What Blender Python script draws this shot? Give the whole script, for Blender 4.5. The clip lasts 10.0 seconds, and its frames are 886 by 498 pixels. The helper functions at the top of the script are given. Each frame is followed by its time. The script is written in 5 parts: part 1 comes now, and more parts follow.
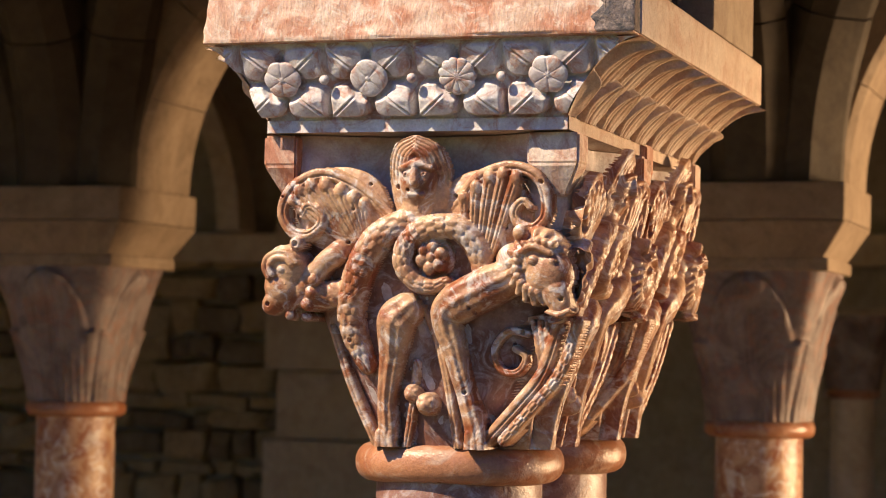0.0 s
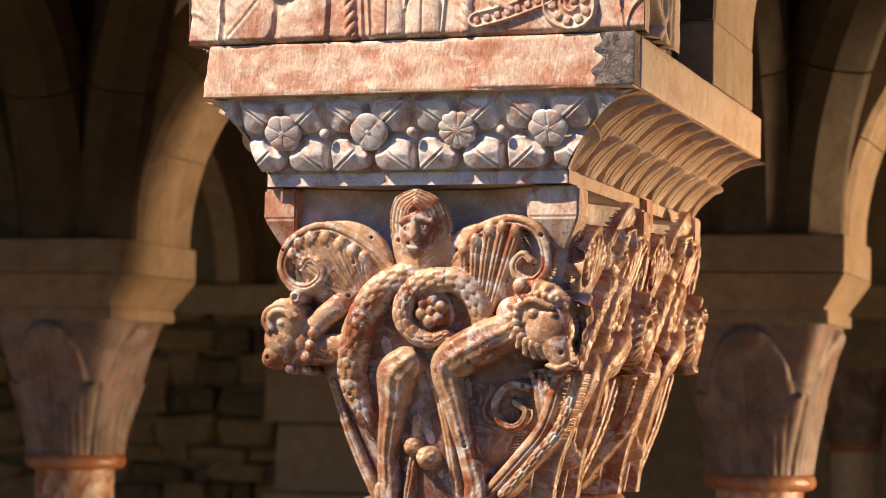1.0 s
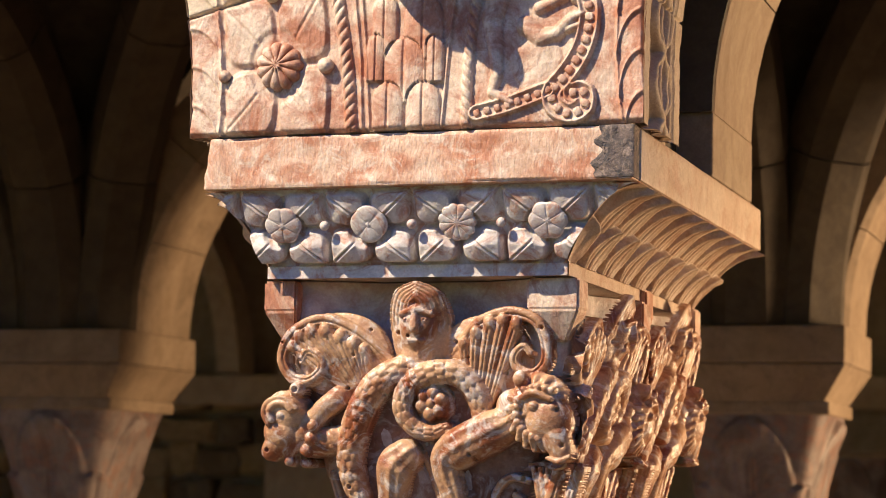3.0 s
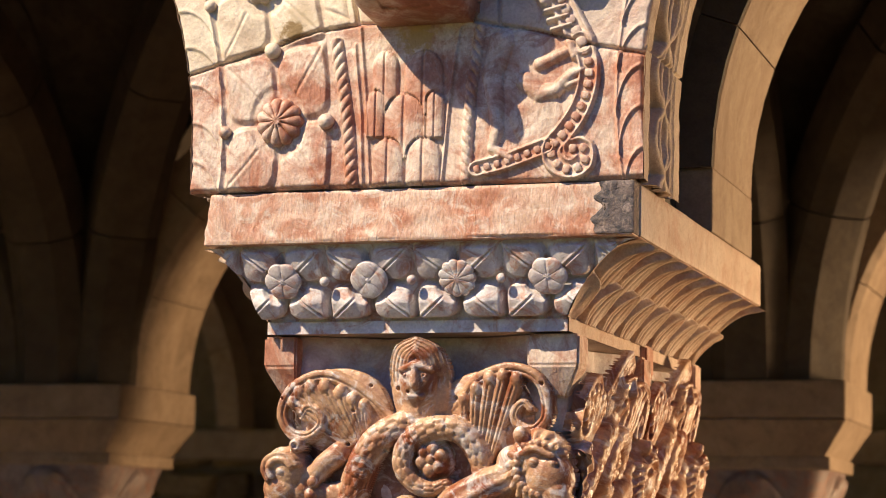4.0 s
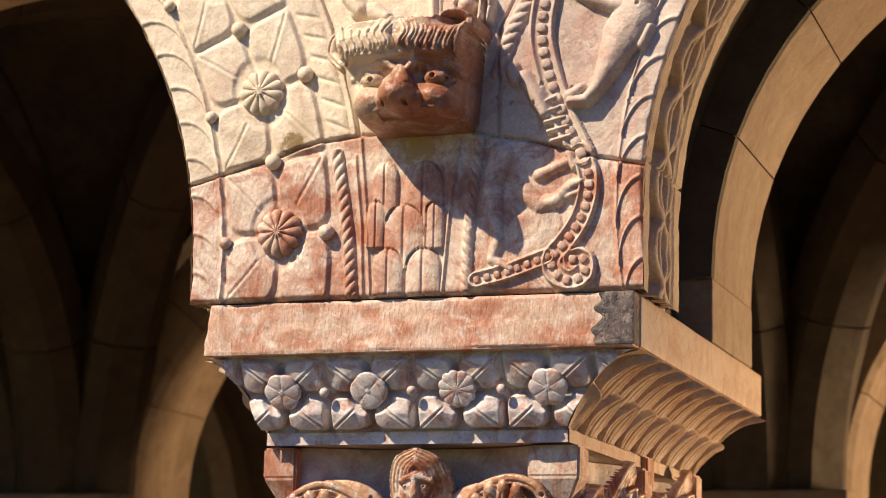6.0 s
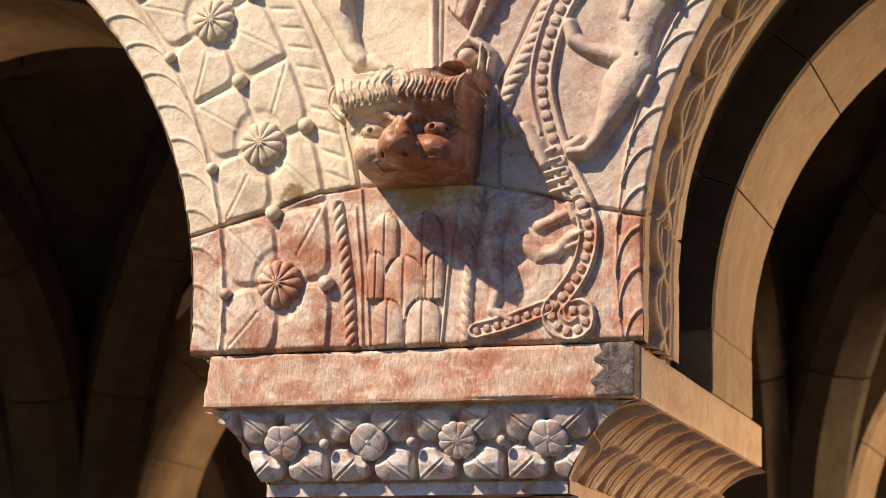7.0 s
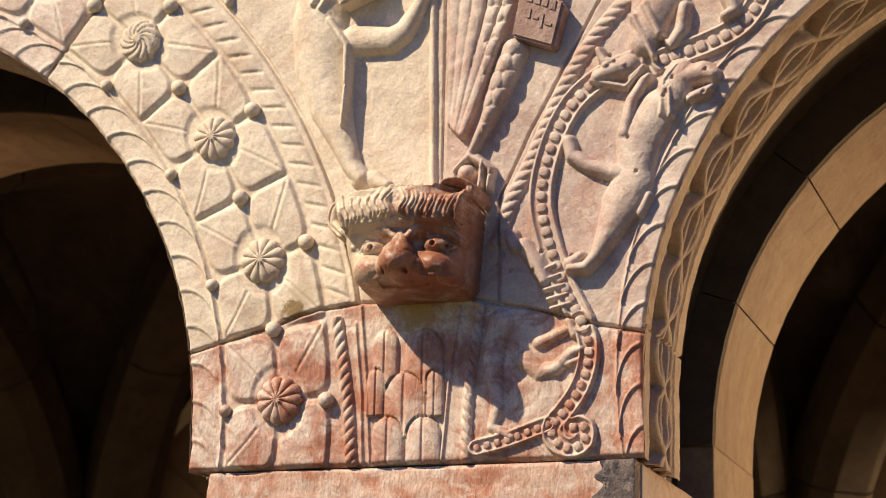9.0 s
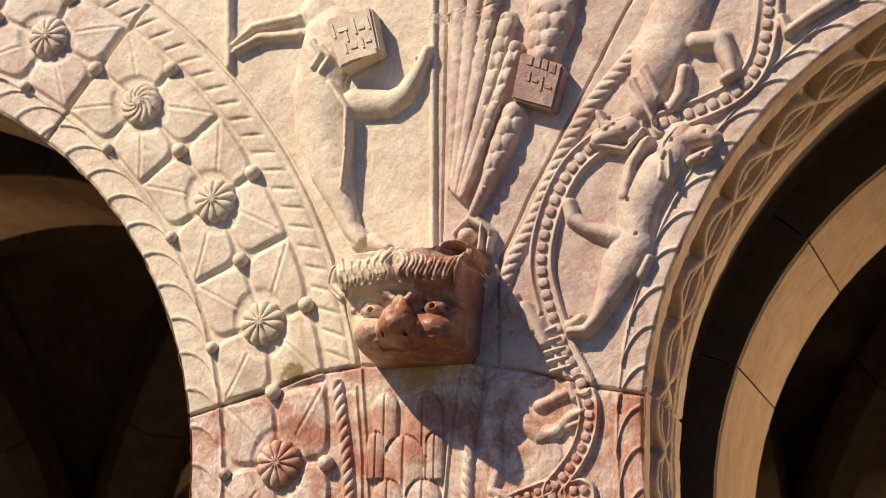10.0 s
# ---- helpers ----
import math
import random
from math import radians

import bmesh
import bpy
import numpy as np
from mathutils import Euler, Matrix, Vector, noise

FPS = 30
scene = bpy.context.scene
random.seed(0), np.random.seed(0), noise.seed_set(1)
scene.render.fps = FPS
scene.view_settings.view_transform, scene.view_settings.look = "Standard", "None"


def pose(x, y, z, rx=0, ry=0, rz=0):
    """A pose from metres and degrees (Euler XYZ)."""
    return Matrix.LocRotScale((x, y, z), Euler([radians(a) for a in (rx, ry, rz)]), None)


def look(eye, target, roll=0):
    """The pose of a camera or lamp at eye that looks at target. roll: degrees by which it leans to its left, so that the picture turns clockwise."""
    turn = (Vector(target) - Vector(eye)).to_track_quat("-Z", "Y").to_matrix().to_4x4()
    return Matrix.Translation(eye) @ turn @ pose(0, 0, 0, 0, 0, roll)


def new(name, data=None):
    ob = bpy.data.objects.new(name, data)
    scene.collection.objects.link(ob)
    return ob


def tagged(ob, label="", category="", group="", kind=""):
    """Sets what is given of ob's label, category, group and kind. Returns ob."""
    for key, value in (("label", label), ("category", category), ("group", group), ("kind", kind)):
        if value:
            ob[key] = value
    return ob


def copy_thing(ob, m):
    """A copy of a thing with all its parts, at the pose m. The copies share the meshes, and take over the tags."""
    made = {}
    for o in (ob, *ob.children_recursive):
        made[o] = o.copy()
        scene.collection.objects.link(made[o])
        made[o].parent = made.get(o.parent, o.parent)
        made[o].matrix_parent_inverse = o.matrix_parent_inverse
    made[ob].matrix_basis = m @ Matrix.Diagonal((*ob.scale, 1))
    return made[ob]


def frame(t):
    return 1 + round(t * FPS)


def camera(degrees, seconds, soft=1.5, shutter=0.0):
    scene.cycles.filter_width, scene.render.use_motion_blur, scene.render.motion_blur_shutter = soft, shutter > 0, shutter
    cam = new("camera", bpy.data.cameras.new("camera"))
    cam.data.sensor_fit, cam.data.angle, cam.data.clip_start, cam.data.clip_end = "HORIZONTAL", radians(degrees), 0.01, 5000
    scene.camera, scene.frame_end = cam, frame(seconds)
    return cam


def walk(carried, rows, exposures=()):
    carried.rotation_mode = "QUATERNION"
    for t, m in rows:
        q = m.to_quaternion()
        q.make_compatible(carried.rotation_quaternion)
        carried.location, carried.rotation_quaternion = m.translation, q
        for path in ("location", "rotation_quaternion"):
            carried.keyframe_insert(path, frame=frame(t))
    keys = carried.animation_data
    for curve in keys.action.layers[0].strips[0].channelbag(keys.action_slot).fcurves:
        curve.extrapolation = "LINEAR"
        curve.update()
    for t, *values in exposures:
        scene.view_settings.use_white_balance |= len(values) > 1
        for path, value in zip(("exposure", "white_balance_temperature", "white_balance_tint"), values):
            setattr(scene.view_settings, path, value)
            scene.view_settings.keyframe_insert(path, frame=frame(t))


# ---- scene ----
cam = camera(22.73, 10.0, 1.0)
# tilt of the head against its place at 4.5 s
TILTS = [
    (0.0, -5.700),
    (0.5, -5.057),
    (1.0, -4.357),
    (1.5, -3.823),
    (2.0, -3.259),
    (2.5, -2.697),
    (4.0, -0.643),
    (4.5, 0.000),
    (5.0, 0.737),
    (5.5, 1.438),
    (7.0, 3.412),
    (7.5, 3.993),
    (8.0, 4.787),
    (8.5, 5.571),
    (9.0, 6.336),
    (9.5, 7.146),
    (10.0, 7.910),
]
EYE = (0.915, -2.605, 1.826)
ARM = 0.10  # from the head's axle to the lens


def stand(tilt):
    aim = pose(0, 0, 0, 0, 0, 18.62) @ pose(0, 0, 0, 98.21, 0, 0) @ pose(0, 0, 0, 0, 0, 1.09)
    axle = Matrix.Translation(EYE) @ aim @ pose(0, 0, ARM)
    return axle @ pose(0, 0, 0, tilt, 0, 0) @ pose(0, 0, -ARM)


cam.data.dof.use_dof, cam.data.dof.focus_distance, cam.data.dof.aperture_fstop = True, 2.8, 8.0
walk(cam, [(t, stand(tilt)) for t, tilt in TILTS], exposures=[(0.0, 0.62), (4.5, 0.46), (10.0, 0.17)])

# ---- light ----
SUN_WAY = Vector((0.150, 0.150, -0.208)).normalized()
world = bpy.data.worlds.new("sky")
scene.world = world
world.use_nodes = True
wn = world.node_tree
sky = wn.nodes.new("ShaderNodeTexSky")
sky.sky_type = "NISHITA"
sky.sun_disc = False
sky.sun_elevation = math.asin(-SUN_WAY.z)
sky.sun_rotation = math.atan2(-SUN_WAY.x, -SUN_WAY.y)
wn.nodes["Background"].inputs["Strength"].default_value = 0.082
clear = wn.nodes.new("ShaderNodeHueSaturation")
clear.inputs["Saturation"].default_value = 3.0
clear.inputs["Hue"].default_value = 0.525
wn.links.new(sky.outputs[0], clear.inputs["Color"])
wn.links.new(clear.outputs[0], wn.nodes["Background"].inputs["Color"])
sun = new("sun", bpy.data.lights.new("sun", "SUN"))
sun.data.energy, sun.data.angle, sun.data.color = 5.6, radians(0.6), (1.0, 0.825, 0.585)
sun.matrix_world = look((0, 0, 0), SUN_WAY)
# warm lamp added out of view to the right; its doorway is invented
warm_light = new("added_warm_light", bpy.data.lights.new("added_warm_light", "AREA"))
warm_light.data.shape, warm_light.data.size, warm_light.data.size_y = "RECTANGLE", 0.6, 1.2
warm_light.data.spread = radians(80)
warm_light.data.energy, warm_light.data.color = 72, (1.0, 0.66, 0.36)
warm_light.matrix_world = look((4.4, 3.65, 1.55), (0.0, 1.45, 2.1))

# ---- materials ----
def shader(name):
    m = bpy.data.materials.new(name)
    m.use_nodes = True
    nt = m.node_tree
    return m, nt, nt.nodes["Principled BSDF"]


def noise_node(nt, vec, scale, detail=6, rough=0.6, distort=0.0):
    n = nt.nodes.new("ShaderNodeTexNoise")
    n.inputs["Scale"].default_value, n.inputs["Detail"].default_value = scale, detail
    n.inputs["Roughness"].default_value, n.inputs["Distortion"].default_value = rough, distort
    nt.links.new(vec, n.inputs["Vector"])
    return n.outputs["Fac"]


def ramp(nt, fac, *stops):
    r = nt.nodes.new("ShaderNodeValToRGB")
    while len(r.color_ramp.elements) < len(stops):
        r.color_ramp.elements.new(0.5)
    for e, (at, col) in zip(r.color_ramp.elements, stops):
        e.position, e.color = at, (*col, 1)
    nt.links.new(fac, r.inputs["Fac"])
    return r.outputs["Color"]


def mix(nt, a, b, fac, mode="MIX"):
    n = nt.nodes.new("ShaderNodeMix")
    n.data_type, n.blend_type = "RGBA", mode
    for value, sock in ((a, n.inputs[6]), (b, n.inputs[7]), (fac, n.inputs[0])):
        if isinstance(value, bpy.types.NodeSocket):
            nt.links.new(value, sock)
        else:
            sock.default_value = (*value, 1) if isinstance(value, tuple) else value
    return n.outputs[2]


def stone(name, base, second, vein, mottle=9.0, veined=0.5, gloss=0.55, relief=0.5, grain=260.0, pits=0.4, tooled=0.08):
    """Weathered stone: clouds of two colours, veins, fine grain, pits and tool marks."""
    m, nt, bsdf = shader(name)
    place = nt.nodes.new("ShaderNodeNewGeometry")
    info = nt.nodes.new("ShaderNodeObjectInfo")
    shift = nt.nodes.new("ShaderNodeVectorMath")
    shift.operation = "MULTIPLY_ADD"
    nt.links.new(info.outputs["Random"], shift.inputs[0])
    shift.inputs[1].default_value = (7, 5, 3)
    nt.links.new(place.outputs["Position"], shift.inputs[2])
    v = shift.outputs[0]
    clouds = noise_node(nt, v, mottle, 8, 0.65, 0.8)
    col = mix(nt, base, second, ramp(nt, clouds, (0.40, (0, 0, 0)), (0.58, (1, 1, 1))))
    veins = noise_node(nt, v, mottle * 1.7, 10, 0.7, 1.6)
    col = mix(nt, col, vein, mix(nt, (0, 0, 0), (veined,) * 3, ramp(nt, veins, (0.50, (0, 0, 0)), (0.62, (1, 1, 1)))))
    fine = noise_node(nt, v, grain, 4, 0.7)
    col = mix(nt, col, ramp(nt, fine, (0.3, (0.62, 0.60, 0.58)), (0.7, (1.18, 1.18, 1.18))), 0.5, "MULTIPLY")
    stains = noise_node(nt, v, 22, 6, 0.7, 0.4)
    col = mix(nt, col, ramp(nt, stains, (0.42, (1, 1, 1)), (0.75, (0.62, 0.56, 0.50))), 0.6, "MULTIPLY")
    nt.links.new(col, bsdf.inputs["Base Color"])
    rough = nt.nodes.new("ShaderNodeMapRange")
    rough.inputs["To Min"].default_value, rough.inputs["To Max"].default_value = gloss - 0.12, gloss + 0.2
    nt.links.new(stains, rough.inputs["Value"])
    nt.links.new(rough.outputs[0], bsdf.inputs["Roughness"])
    vor = nt.nodes.new("ShaderNodeTexVoronoi")
    vor.inputs["Scale"].default_value = 120
    nt.links.new(v, vor.inputs["Vector"])
    pit = ramp(nt, vor.outputs["Distance"], (0.0, (0, 0, 0)), (0.22, (1, 1, 1)))
    big = noise_node(nt, v, 45, 5, 0.6)
    height = mix(nt, mix(nt, fine, big, 0.76), pit, pits * 0.35)
    # chisel strokes that lean across the face
    turn = nt.nodes.new("ShaderNodeMapping")
    turn.inputs["Rotation"].default_value = (0.2, radians(55), 0.3)
    turn.inputs["Scale"].default_value = (1.0, 0.6, 0.35)
    nt.links.new(v, turn.inputs["Vector"])
    strokes = noise_node(nt, turn.outputs[0], 230, 3, 0.6, 0.3)
    height = mix(nt, height, strokes, 0.5 * tooled)
    col = mix(nt, col, ramp(nt, strokes, (0.38, (0.80, 0.70, 0.64)), (0.62, (1.12, 1.12, 1.12))), 0.5 * tooled, "MULTIPLY")
    nt.links.new(col, bsdf.inputs["Base Color"])
    bump = nt.nodes.new("ShaderNodeBump")
    bump.inputs["Strength"].default_value, bump.inputs["Distance"].default_value = relief, 0.006
    nt.links.new(height, bump.inputs["Height"])
    nt.links.new(bump.outputs[0], bsdf.inputs["Normal"])
    return m


PINK = stone("pink_marble", (0.50, 0.22, 0.13), (0.68, 0.48, 0.37), (0.78, 0.69, 0.60), 15, 0.75, 0.5, tooled=1.0)
ROSE = stone("rose_white_marble", (0.46, 0.20, 0.12), (0.72, 0.60, 0.50), (0.36, 0.13, 0.075), 13, 0.65, 0.5, tooled=0.7)
CREAM = stone("cream_marble", (0.71, 0.605, 0.47), (0.78, 0.685, 0.545), (0.58, 0.41, 0.30), 5, 0.5, 0.65)
RUSSET = stone("polished_russet_marble", (0.30, 0.10, 0.045), (0.42, 0.19, 0.10), (0.62, 0.52, 0.42), 9, 0.4, 0.28)
TAN = stone("tan_limestone", (0.50, 0.39, 0.28), (0.56, 0.45, 0.34), (0.42, 0.29, 0.20), 5, 0.5, 0.7)
BROWN = stone("brown_schist", (0.15, 0.105, 0.065), (0.22, 0.16, 0.10), (0.09, 0.07, 0.05), 6, 0.6, 0.75, 0.8)
MORTAR = stone("lime_mortar", (0.30, 0.25, 0.19), (0.36, 0.30, 0.23), (0.24, 0.19, 0.14), 14, 0.4, 0.9, 0.9)
EARTH = stone("garden_earth", (0.06, 0.055, 0.035), (0.08, 0.075, 0.045), (0.05, 0.045, 0.03), 3, 0.4, 0.9, 0.9)
# near-black umber: shade of ribs and recessed orders is put into the colour
UMBER = stone("shaded_umber_limestone", (0.05, 0.034, 0.02), (0.07, 0.05, 0.03), (0.035, 0.024, 0.016), 5, 0.5, 0.75)
SLATE_BLUE = stone("blackened_marble", (0.05, 0.047, 0.055), (0.16, 0.12, 0.11), (0.50, 0.38, 0.32), 34, 0.45, 0.7, 0.9)
RUBBLE = stone("ochre_rubble", (0.34, 0.24, 0.13), (0.42, 0.31, 0.18), (0.22, 0.15, 0.09), 9, 0.6, 0.85, 0.9)
UMBER2 = stone("brown_limestone", (0.24, 0.17, 0.11), (0.30, 0.22, 0.15), (0.17, 0.12, 0.08), 5, 0.5, 0.75)
# brown schist darkened so that the vault's shade is in its colour
VAULT_SHADE = stone("shaded_schist", (0.055, 0.04, 0.028), (0.08, 0.06, 0.04), (0.04, 0.03, 0.02), 6, 0.6, 0.85, 0.8)
DARKRED = stone("darkened_wine_marble", (0.17, 0.065, 0.045), (0.30, 0.16, 0.13), (0.62, 0.58, 0.60), 12, 0.45, 0.33, 0.5)
LILAC2 = stone("violet_grey_marble", (0.40, 0.30, 0.29), (0.56, 0.50, 0.50), (0.36, 0.17, 0.12), 12, 0.5, 0.45)
FAWN = stone("fawn_limestone", (0.26, 0.18, 0.115), (0.30, 0.22, 0.145), (0.20, 0.13, 0.08), 5, 0.5, 0.7)
SANDSTONE = stone("golden_sandstone", (0.24, 0.16, 0.08), (0.28, 0.19, 0.10), (0.19, 0.12, 0.06), 4, 0.4, 0.7)
MAUVE = stone("mauve_marble", (0.51, 0.385, 0.33), (0.65, 0.54, 0.455), (0.42, 0.21, 0.155), 7, 0.5, 0.6)
BLUSH = stone("blush_marble", (0.66, 0.52, 0.43), (0.72, 0.63, 0.54), (0.52, 0.32, 0.25), 6, 0.6, 0.6)
LILAC = stone("weathered_lilac_marble", (0.56, 0.48, 0.48), (0.74, 0.71, 0.70), (0.46, 0.20, 0.12), 14, 0.8, 0.5)
# rose marble with the rear arcade's bluish shade put into its colour
DUSK = stone("shaded_rose_marble", (0.13, 0.09, 0.085), (0.24, 0.19, 0.18), (0.28, 0.12, 0.07), 9, 0.6, 0.5, 0.5)
WINE = stone("umber_rose_marble", (0.30, 0.17, 0.13), (0.42, 0.29, 0.24), (0.22, 0.11, 0.08), 14, 0.5, 0.45)
TAN2 = stone("honey_marble", (0.52, 0.37, 0.27), (0.58, 0.46, 0.36), (0.42, 0.23, 0.15), 9, 0.6, 0.5)
RUSSET2 = stone("mottled_russet_marble", (0.28, 0.085, 0.035), (0.58, 0.36, 0.22), (0.76, 0.71, 0.68), 15, 0.75, 0.30, 0.55)

# ---- carved outlines, in mm on the face: across, up from the impost ----
LION = [
    (9, [(-133, 680, 37.9), (-146, 608, 37.9), (-142, 543, 36.3), (-126, 485, 30.0), (-107, 436, 19.0), (-93, 400, 13.4), (-78, 381, 12.6)]),
    (8, [(-94, 574, 22.1), (-44, 569, 19.0), (-24, 579, 15.8), (2, 620, 10.3), (8, 638, 8.7)]),
    (6, [(-82, 380, 12.6), (-62, 377, 13.4), (-43, 369, 7.9)]),
    (5, [(-181, 708, 7.1), (-246, 701, 7.1), (-274, 677, 5.5)]),
    (6, [(-178, 681, 7.9), (-237, 683, 7.9), (-271, 667, 6.3)]),
    (11.5, [(-153, 665, 7.9), (-140, 644, 6.3), (-151, 626, 6.3)]),
    (11.5, [(-140, 656, 6.3), (-127, 638, 6.3), (-139, 619, 6.3)]),
    (11.5, [(-126, 601, 7.1), (-100, 563, 7.1), (-100, 507, 5.5), (-103, 452, 4.7)]),
    (6, [(-155, 715, 23.7), (-129, 679, 26.9)]),
    (6, [(6, 634, 3.2), (-6, 629, 4.0)]),
    (5, [(-288, 781, 7.1), (-281, 646, 6.3)]),
    (3, [(13, 745, 4.7), (20, 364, 4.7)]),
]
EAGLE = [
    (4, [(52, 741, 11.1), (43, 447, 4.7)]),
    (5, [(76, 738, 11.9), (48, 440, 4.7)]),
    (6, [(103, 734, 12.6), (52, 436, 4.7)]),
    (6, [(120, 668, 11.9), (56, 432, 4.7)]),
    (7, [(132, 627, 9.5), (61, 429, 5.5)]),
    (10, [(185, 725, 36.3), (178, 661, 33.2), (168, 611, 23.7)]),
    (8, [(130, 536, 19.0), (114, 495, 17.4), (93, 443, 10.3), (75, 404, 7.1), (68, 393, 6.3)]),
    (9, [(73, 397, 5.5), (91, 386, 6.3), (87, 356, 4.7)]),
    (8, [(68, 395, 5.5), (51, 377, 4.7), (58, 358, 4.0)]),
    (8, [(83, 396, 4.7), (102, 377, 5.5), (99, 352, 4.0)]),
    (11, [(68, 374, 13.4), (69, 374, 13.4)]),
]
DRAGON = [
    (9, [(288, 348, 26.9), (275, 323, 28.4), (256, 284, 17.4), (242, 255, 10.3), (228, 240, 9.5), (207, 238, 7.1)]),
    (7, [(220, 255, 7.9), (207, 247, 9.5)]),
    (8, [(290, 355, 22.1), (294, 399, 28.4), (320, 442, 25.3), (338, 456, 20.5)]),
    (9, [(342, 467, 23.7), (349, 485, 20.5)]),
    (9, [(353, 479, 15.8), (378, 484, 15.8), (391, 479, 11.1)]),
    (8, [(363, 451, 7.9), (382, 457, 8.7), (390, 462, 5.5)]),
    (8, [(278, 412, 11.1), (287, 453, 9.5), (303, 478, 7.9), (309, 483, 6.3)]),
    (7, [(270, 359, 12.6), (231, 372, 10.3), (209, 388, 10.3), (204, 407, 9.5)]),
    (9, [(325, 431, 6.3), (330, 475, 5.5), (346, 493, 4.7)]),
    (10, [(338, 429, 5.5), (337, 463, 4.7)]),
    (10, [(331, 464, 6.3), (332, 463, 6.3)]),
    (6, [(297, 307, 7.9), (308, 328, 6.3)]),
]
GRIFFIN = [
    (9, [(367, 703, 39.5), (351, 658, 37.9), (321, 599, 36.3), (310, 561, 26.9), (302, 531, 20.5)]),
    (9, [(283, 502, 15.8), (243, 489, 11.1)]),
    (8, [(244, 525, 5.5), (252, 509, 7.1), (280, 501, 7.9)]),
    (10, [(254, 501, 7.1), (255, 501, 7.1)]),
    (10, [(278, 500, 6.3), (279, 500, 6.3)]),
    (8, [(356, 573, 9.5), (351, 542, 10.3), (340, 526, 9.5)]),
    (9, [(371, 610, 14.2), (402, 609, 15.8), (414, 581, 12.6), (421, 561, 8.7), (408, 555, 7.9)]),
    (10, [(291, 563, 7.9), (309, 523, 6.3), (317, 507, 4.0)]),
    (11, [(306, 577, 9.5), (324, 537, 7.1)]),
    (7, [(287, 483, 6.3), (302, 497, 4.7)]),
    (7, [(235, 484, 5.5), (280, 472, 4.7), (298, 490, 4.0)]),
    (7, [(482, 631, 6.3), (489, 611, 7.1), (521, 631, 9.5), (565, 656, 11.1)]),
    (8, [(332, 528, 4.0), (339, 520, 4.0)]),
]
SNAKE = [
    (6, [(130, 287, 10.3), (135, 273, 9.5)]),
    (7, [(146, 274, 11.1), (162, 250, 11.9), (173, 227, 9.5)]),
    (5, [(165, 238, 4.0), (187, 246, 3.2)]),
    (5, [(169, 226, 4.0), (193, 233, 3.2)]),
    (5, [(173, 214, 4.0), (199, 220, 3.2)]),
    (5, [(178, 202, 4.0), (203, 208, 3.2)]),
    (5, [(183, 190, 4.0), (207, 196, 3.2)]),
]
HOUND = [
    (7, [(116, 178, 16.7), (105, 138, 13.7), (110, 94, 9.9), (112, 66, 8.4), (106, 44, 6.8), (131, 30, 5.3)]),
    (8, [(148, 127, 12.2), (167, 110, 11.4), (188, 114, 9.1), (207, 132, 7.6), (220, 137, 5.3)]),
    (7, [(166, 148, 8.4), (199, 161, 6.8)]),
    (7, [(202, 119, 5.3), (218, 124, 4.6)]),
    (4, [(163, 78, 35.0), (165, 56, 25.8)]),
    (7, [(206, 173, 6.8), (211, 156, 5.3)]),
]
ROPE_RIGHT = [(348, 689), (322, 645), (280, 595), (243, 553), (205, 498), (179, 443), (153, 384), (127, 334), (111, 288)]
BAND_ONE = [(287, 506), (254, 494), (213, 463), (187, 420), (171, 368), (168, 323), (180, 271), (199, 218), (221, 173)]
BAND_LOW = [(219, 174), (230, 146), (228, 114), (218, 86), (200, 60), (184, 41), (189, 23), (207, 13), (225, 22), (224, 40), (211, 39)]
BAND_TWO = [(467, 675), (463, 630), (452, 577), (426, 542), (383, 522), (328, 506)]
BAND_FOOT = [(87, 18), (127, 27), (178, 44)]
HOLES = [(329, 454), (361, 453), (380, 456), (383, 484), (320, 487), (256, 519), (245, 508), (266, 506), (341, 477), (395, 463), (143, 269), (128, 244), (160, 239), (169, 264), (109, 253), (117, 264), (207, 258), (283, 404), (294, 358), (-102, 507), (261, 562)]
SEAM = [(303, 711), (264, 640), (243, 599), (198, 514), (153, 430), (112, 342)]
LEAVES = [(14, 174, 26, 62), (-38, 175, 17, 64), (-49, 125, 12, 63), (30, 121, 12, 60), (-11, 119, 27, 34), (-32, 63, 21, 0), (15, 62, 23, -1)]
ROPE_LOW = [(-105, 186), (-94, 126), (-86, 66), (-81, 2)]
ROPE_MID = [(88, 194), (80, 139), (73, 67), (72, 5)]
STRIPS = [(-73, 207), (-63, 110), (-56, 1), (-80, 185), (-70, 95), (-66, 1), (61, 199), (48, 104), (40, 4)]
BOOK = [(-131, 689), (-66, 701), (-52, 638), (-108, 616)]
BOOK_TWO = [(142, 616), (201, 592), (186, 531), (130, 552)]
RIM_L = [(-43, 289, 4, 8.1), (-80, 321, 10, 8.1), (-126, 339, 14, 8.8), (-168, 324, 16, 8.8), (-187, 294, 16, 8.8), (-177, 269, 17, 8.1), (-153, 263, 18, 7.3), (-132, 278, 19, 6.6), (-137, 295, 20, 5.9), (-151, 300, 20, 5.1), (-160, 289, 20, 5.1)]
RIM_R = [(47, 298, 4, 8.1), (82, 333, 10, 8.1), (122, 346, 14, 8.8), (156, 338, 16, 8.8), (171, 315, 16, 8.8), (170, 286, 17, 8.1), (153, 272, 18, 7.3), (134, 279, 19, 6.6), (130, 293, 20, 5.9), (142, 305, 20, 5.1), (152, 297, 20, 5.1)]
LOBES_L = [(-171, 306, 9, 8.1), (-161, 318, 9, 8.8), (-144, 324, 9, 9.6), (-125, 324, 9, 9.6), (-104, 317, 9, 9.6), (-88, 309, 8, 8.8), (-74, 301, 6, 8.1)]
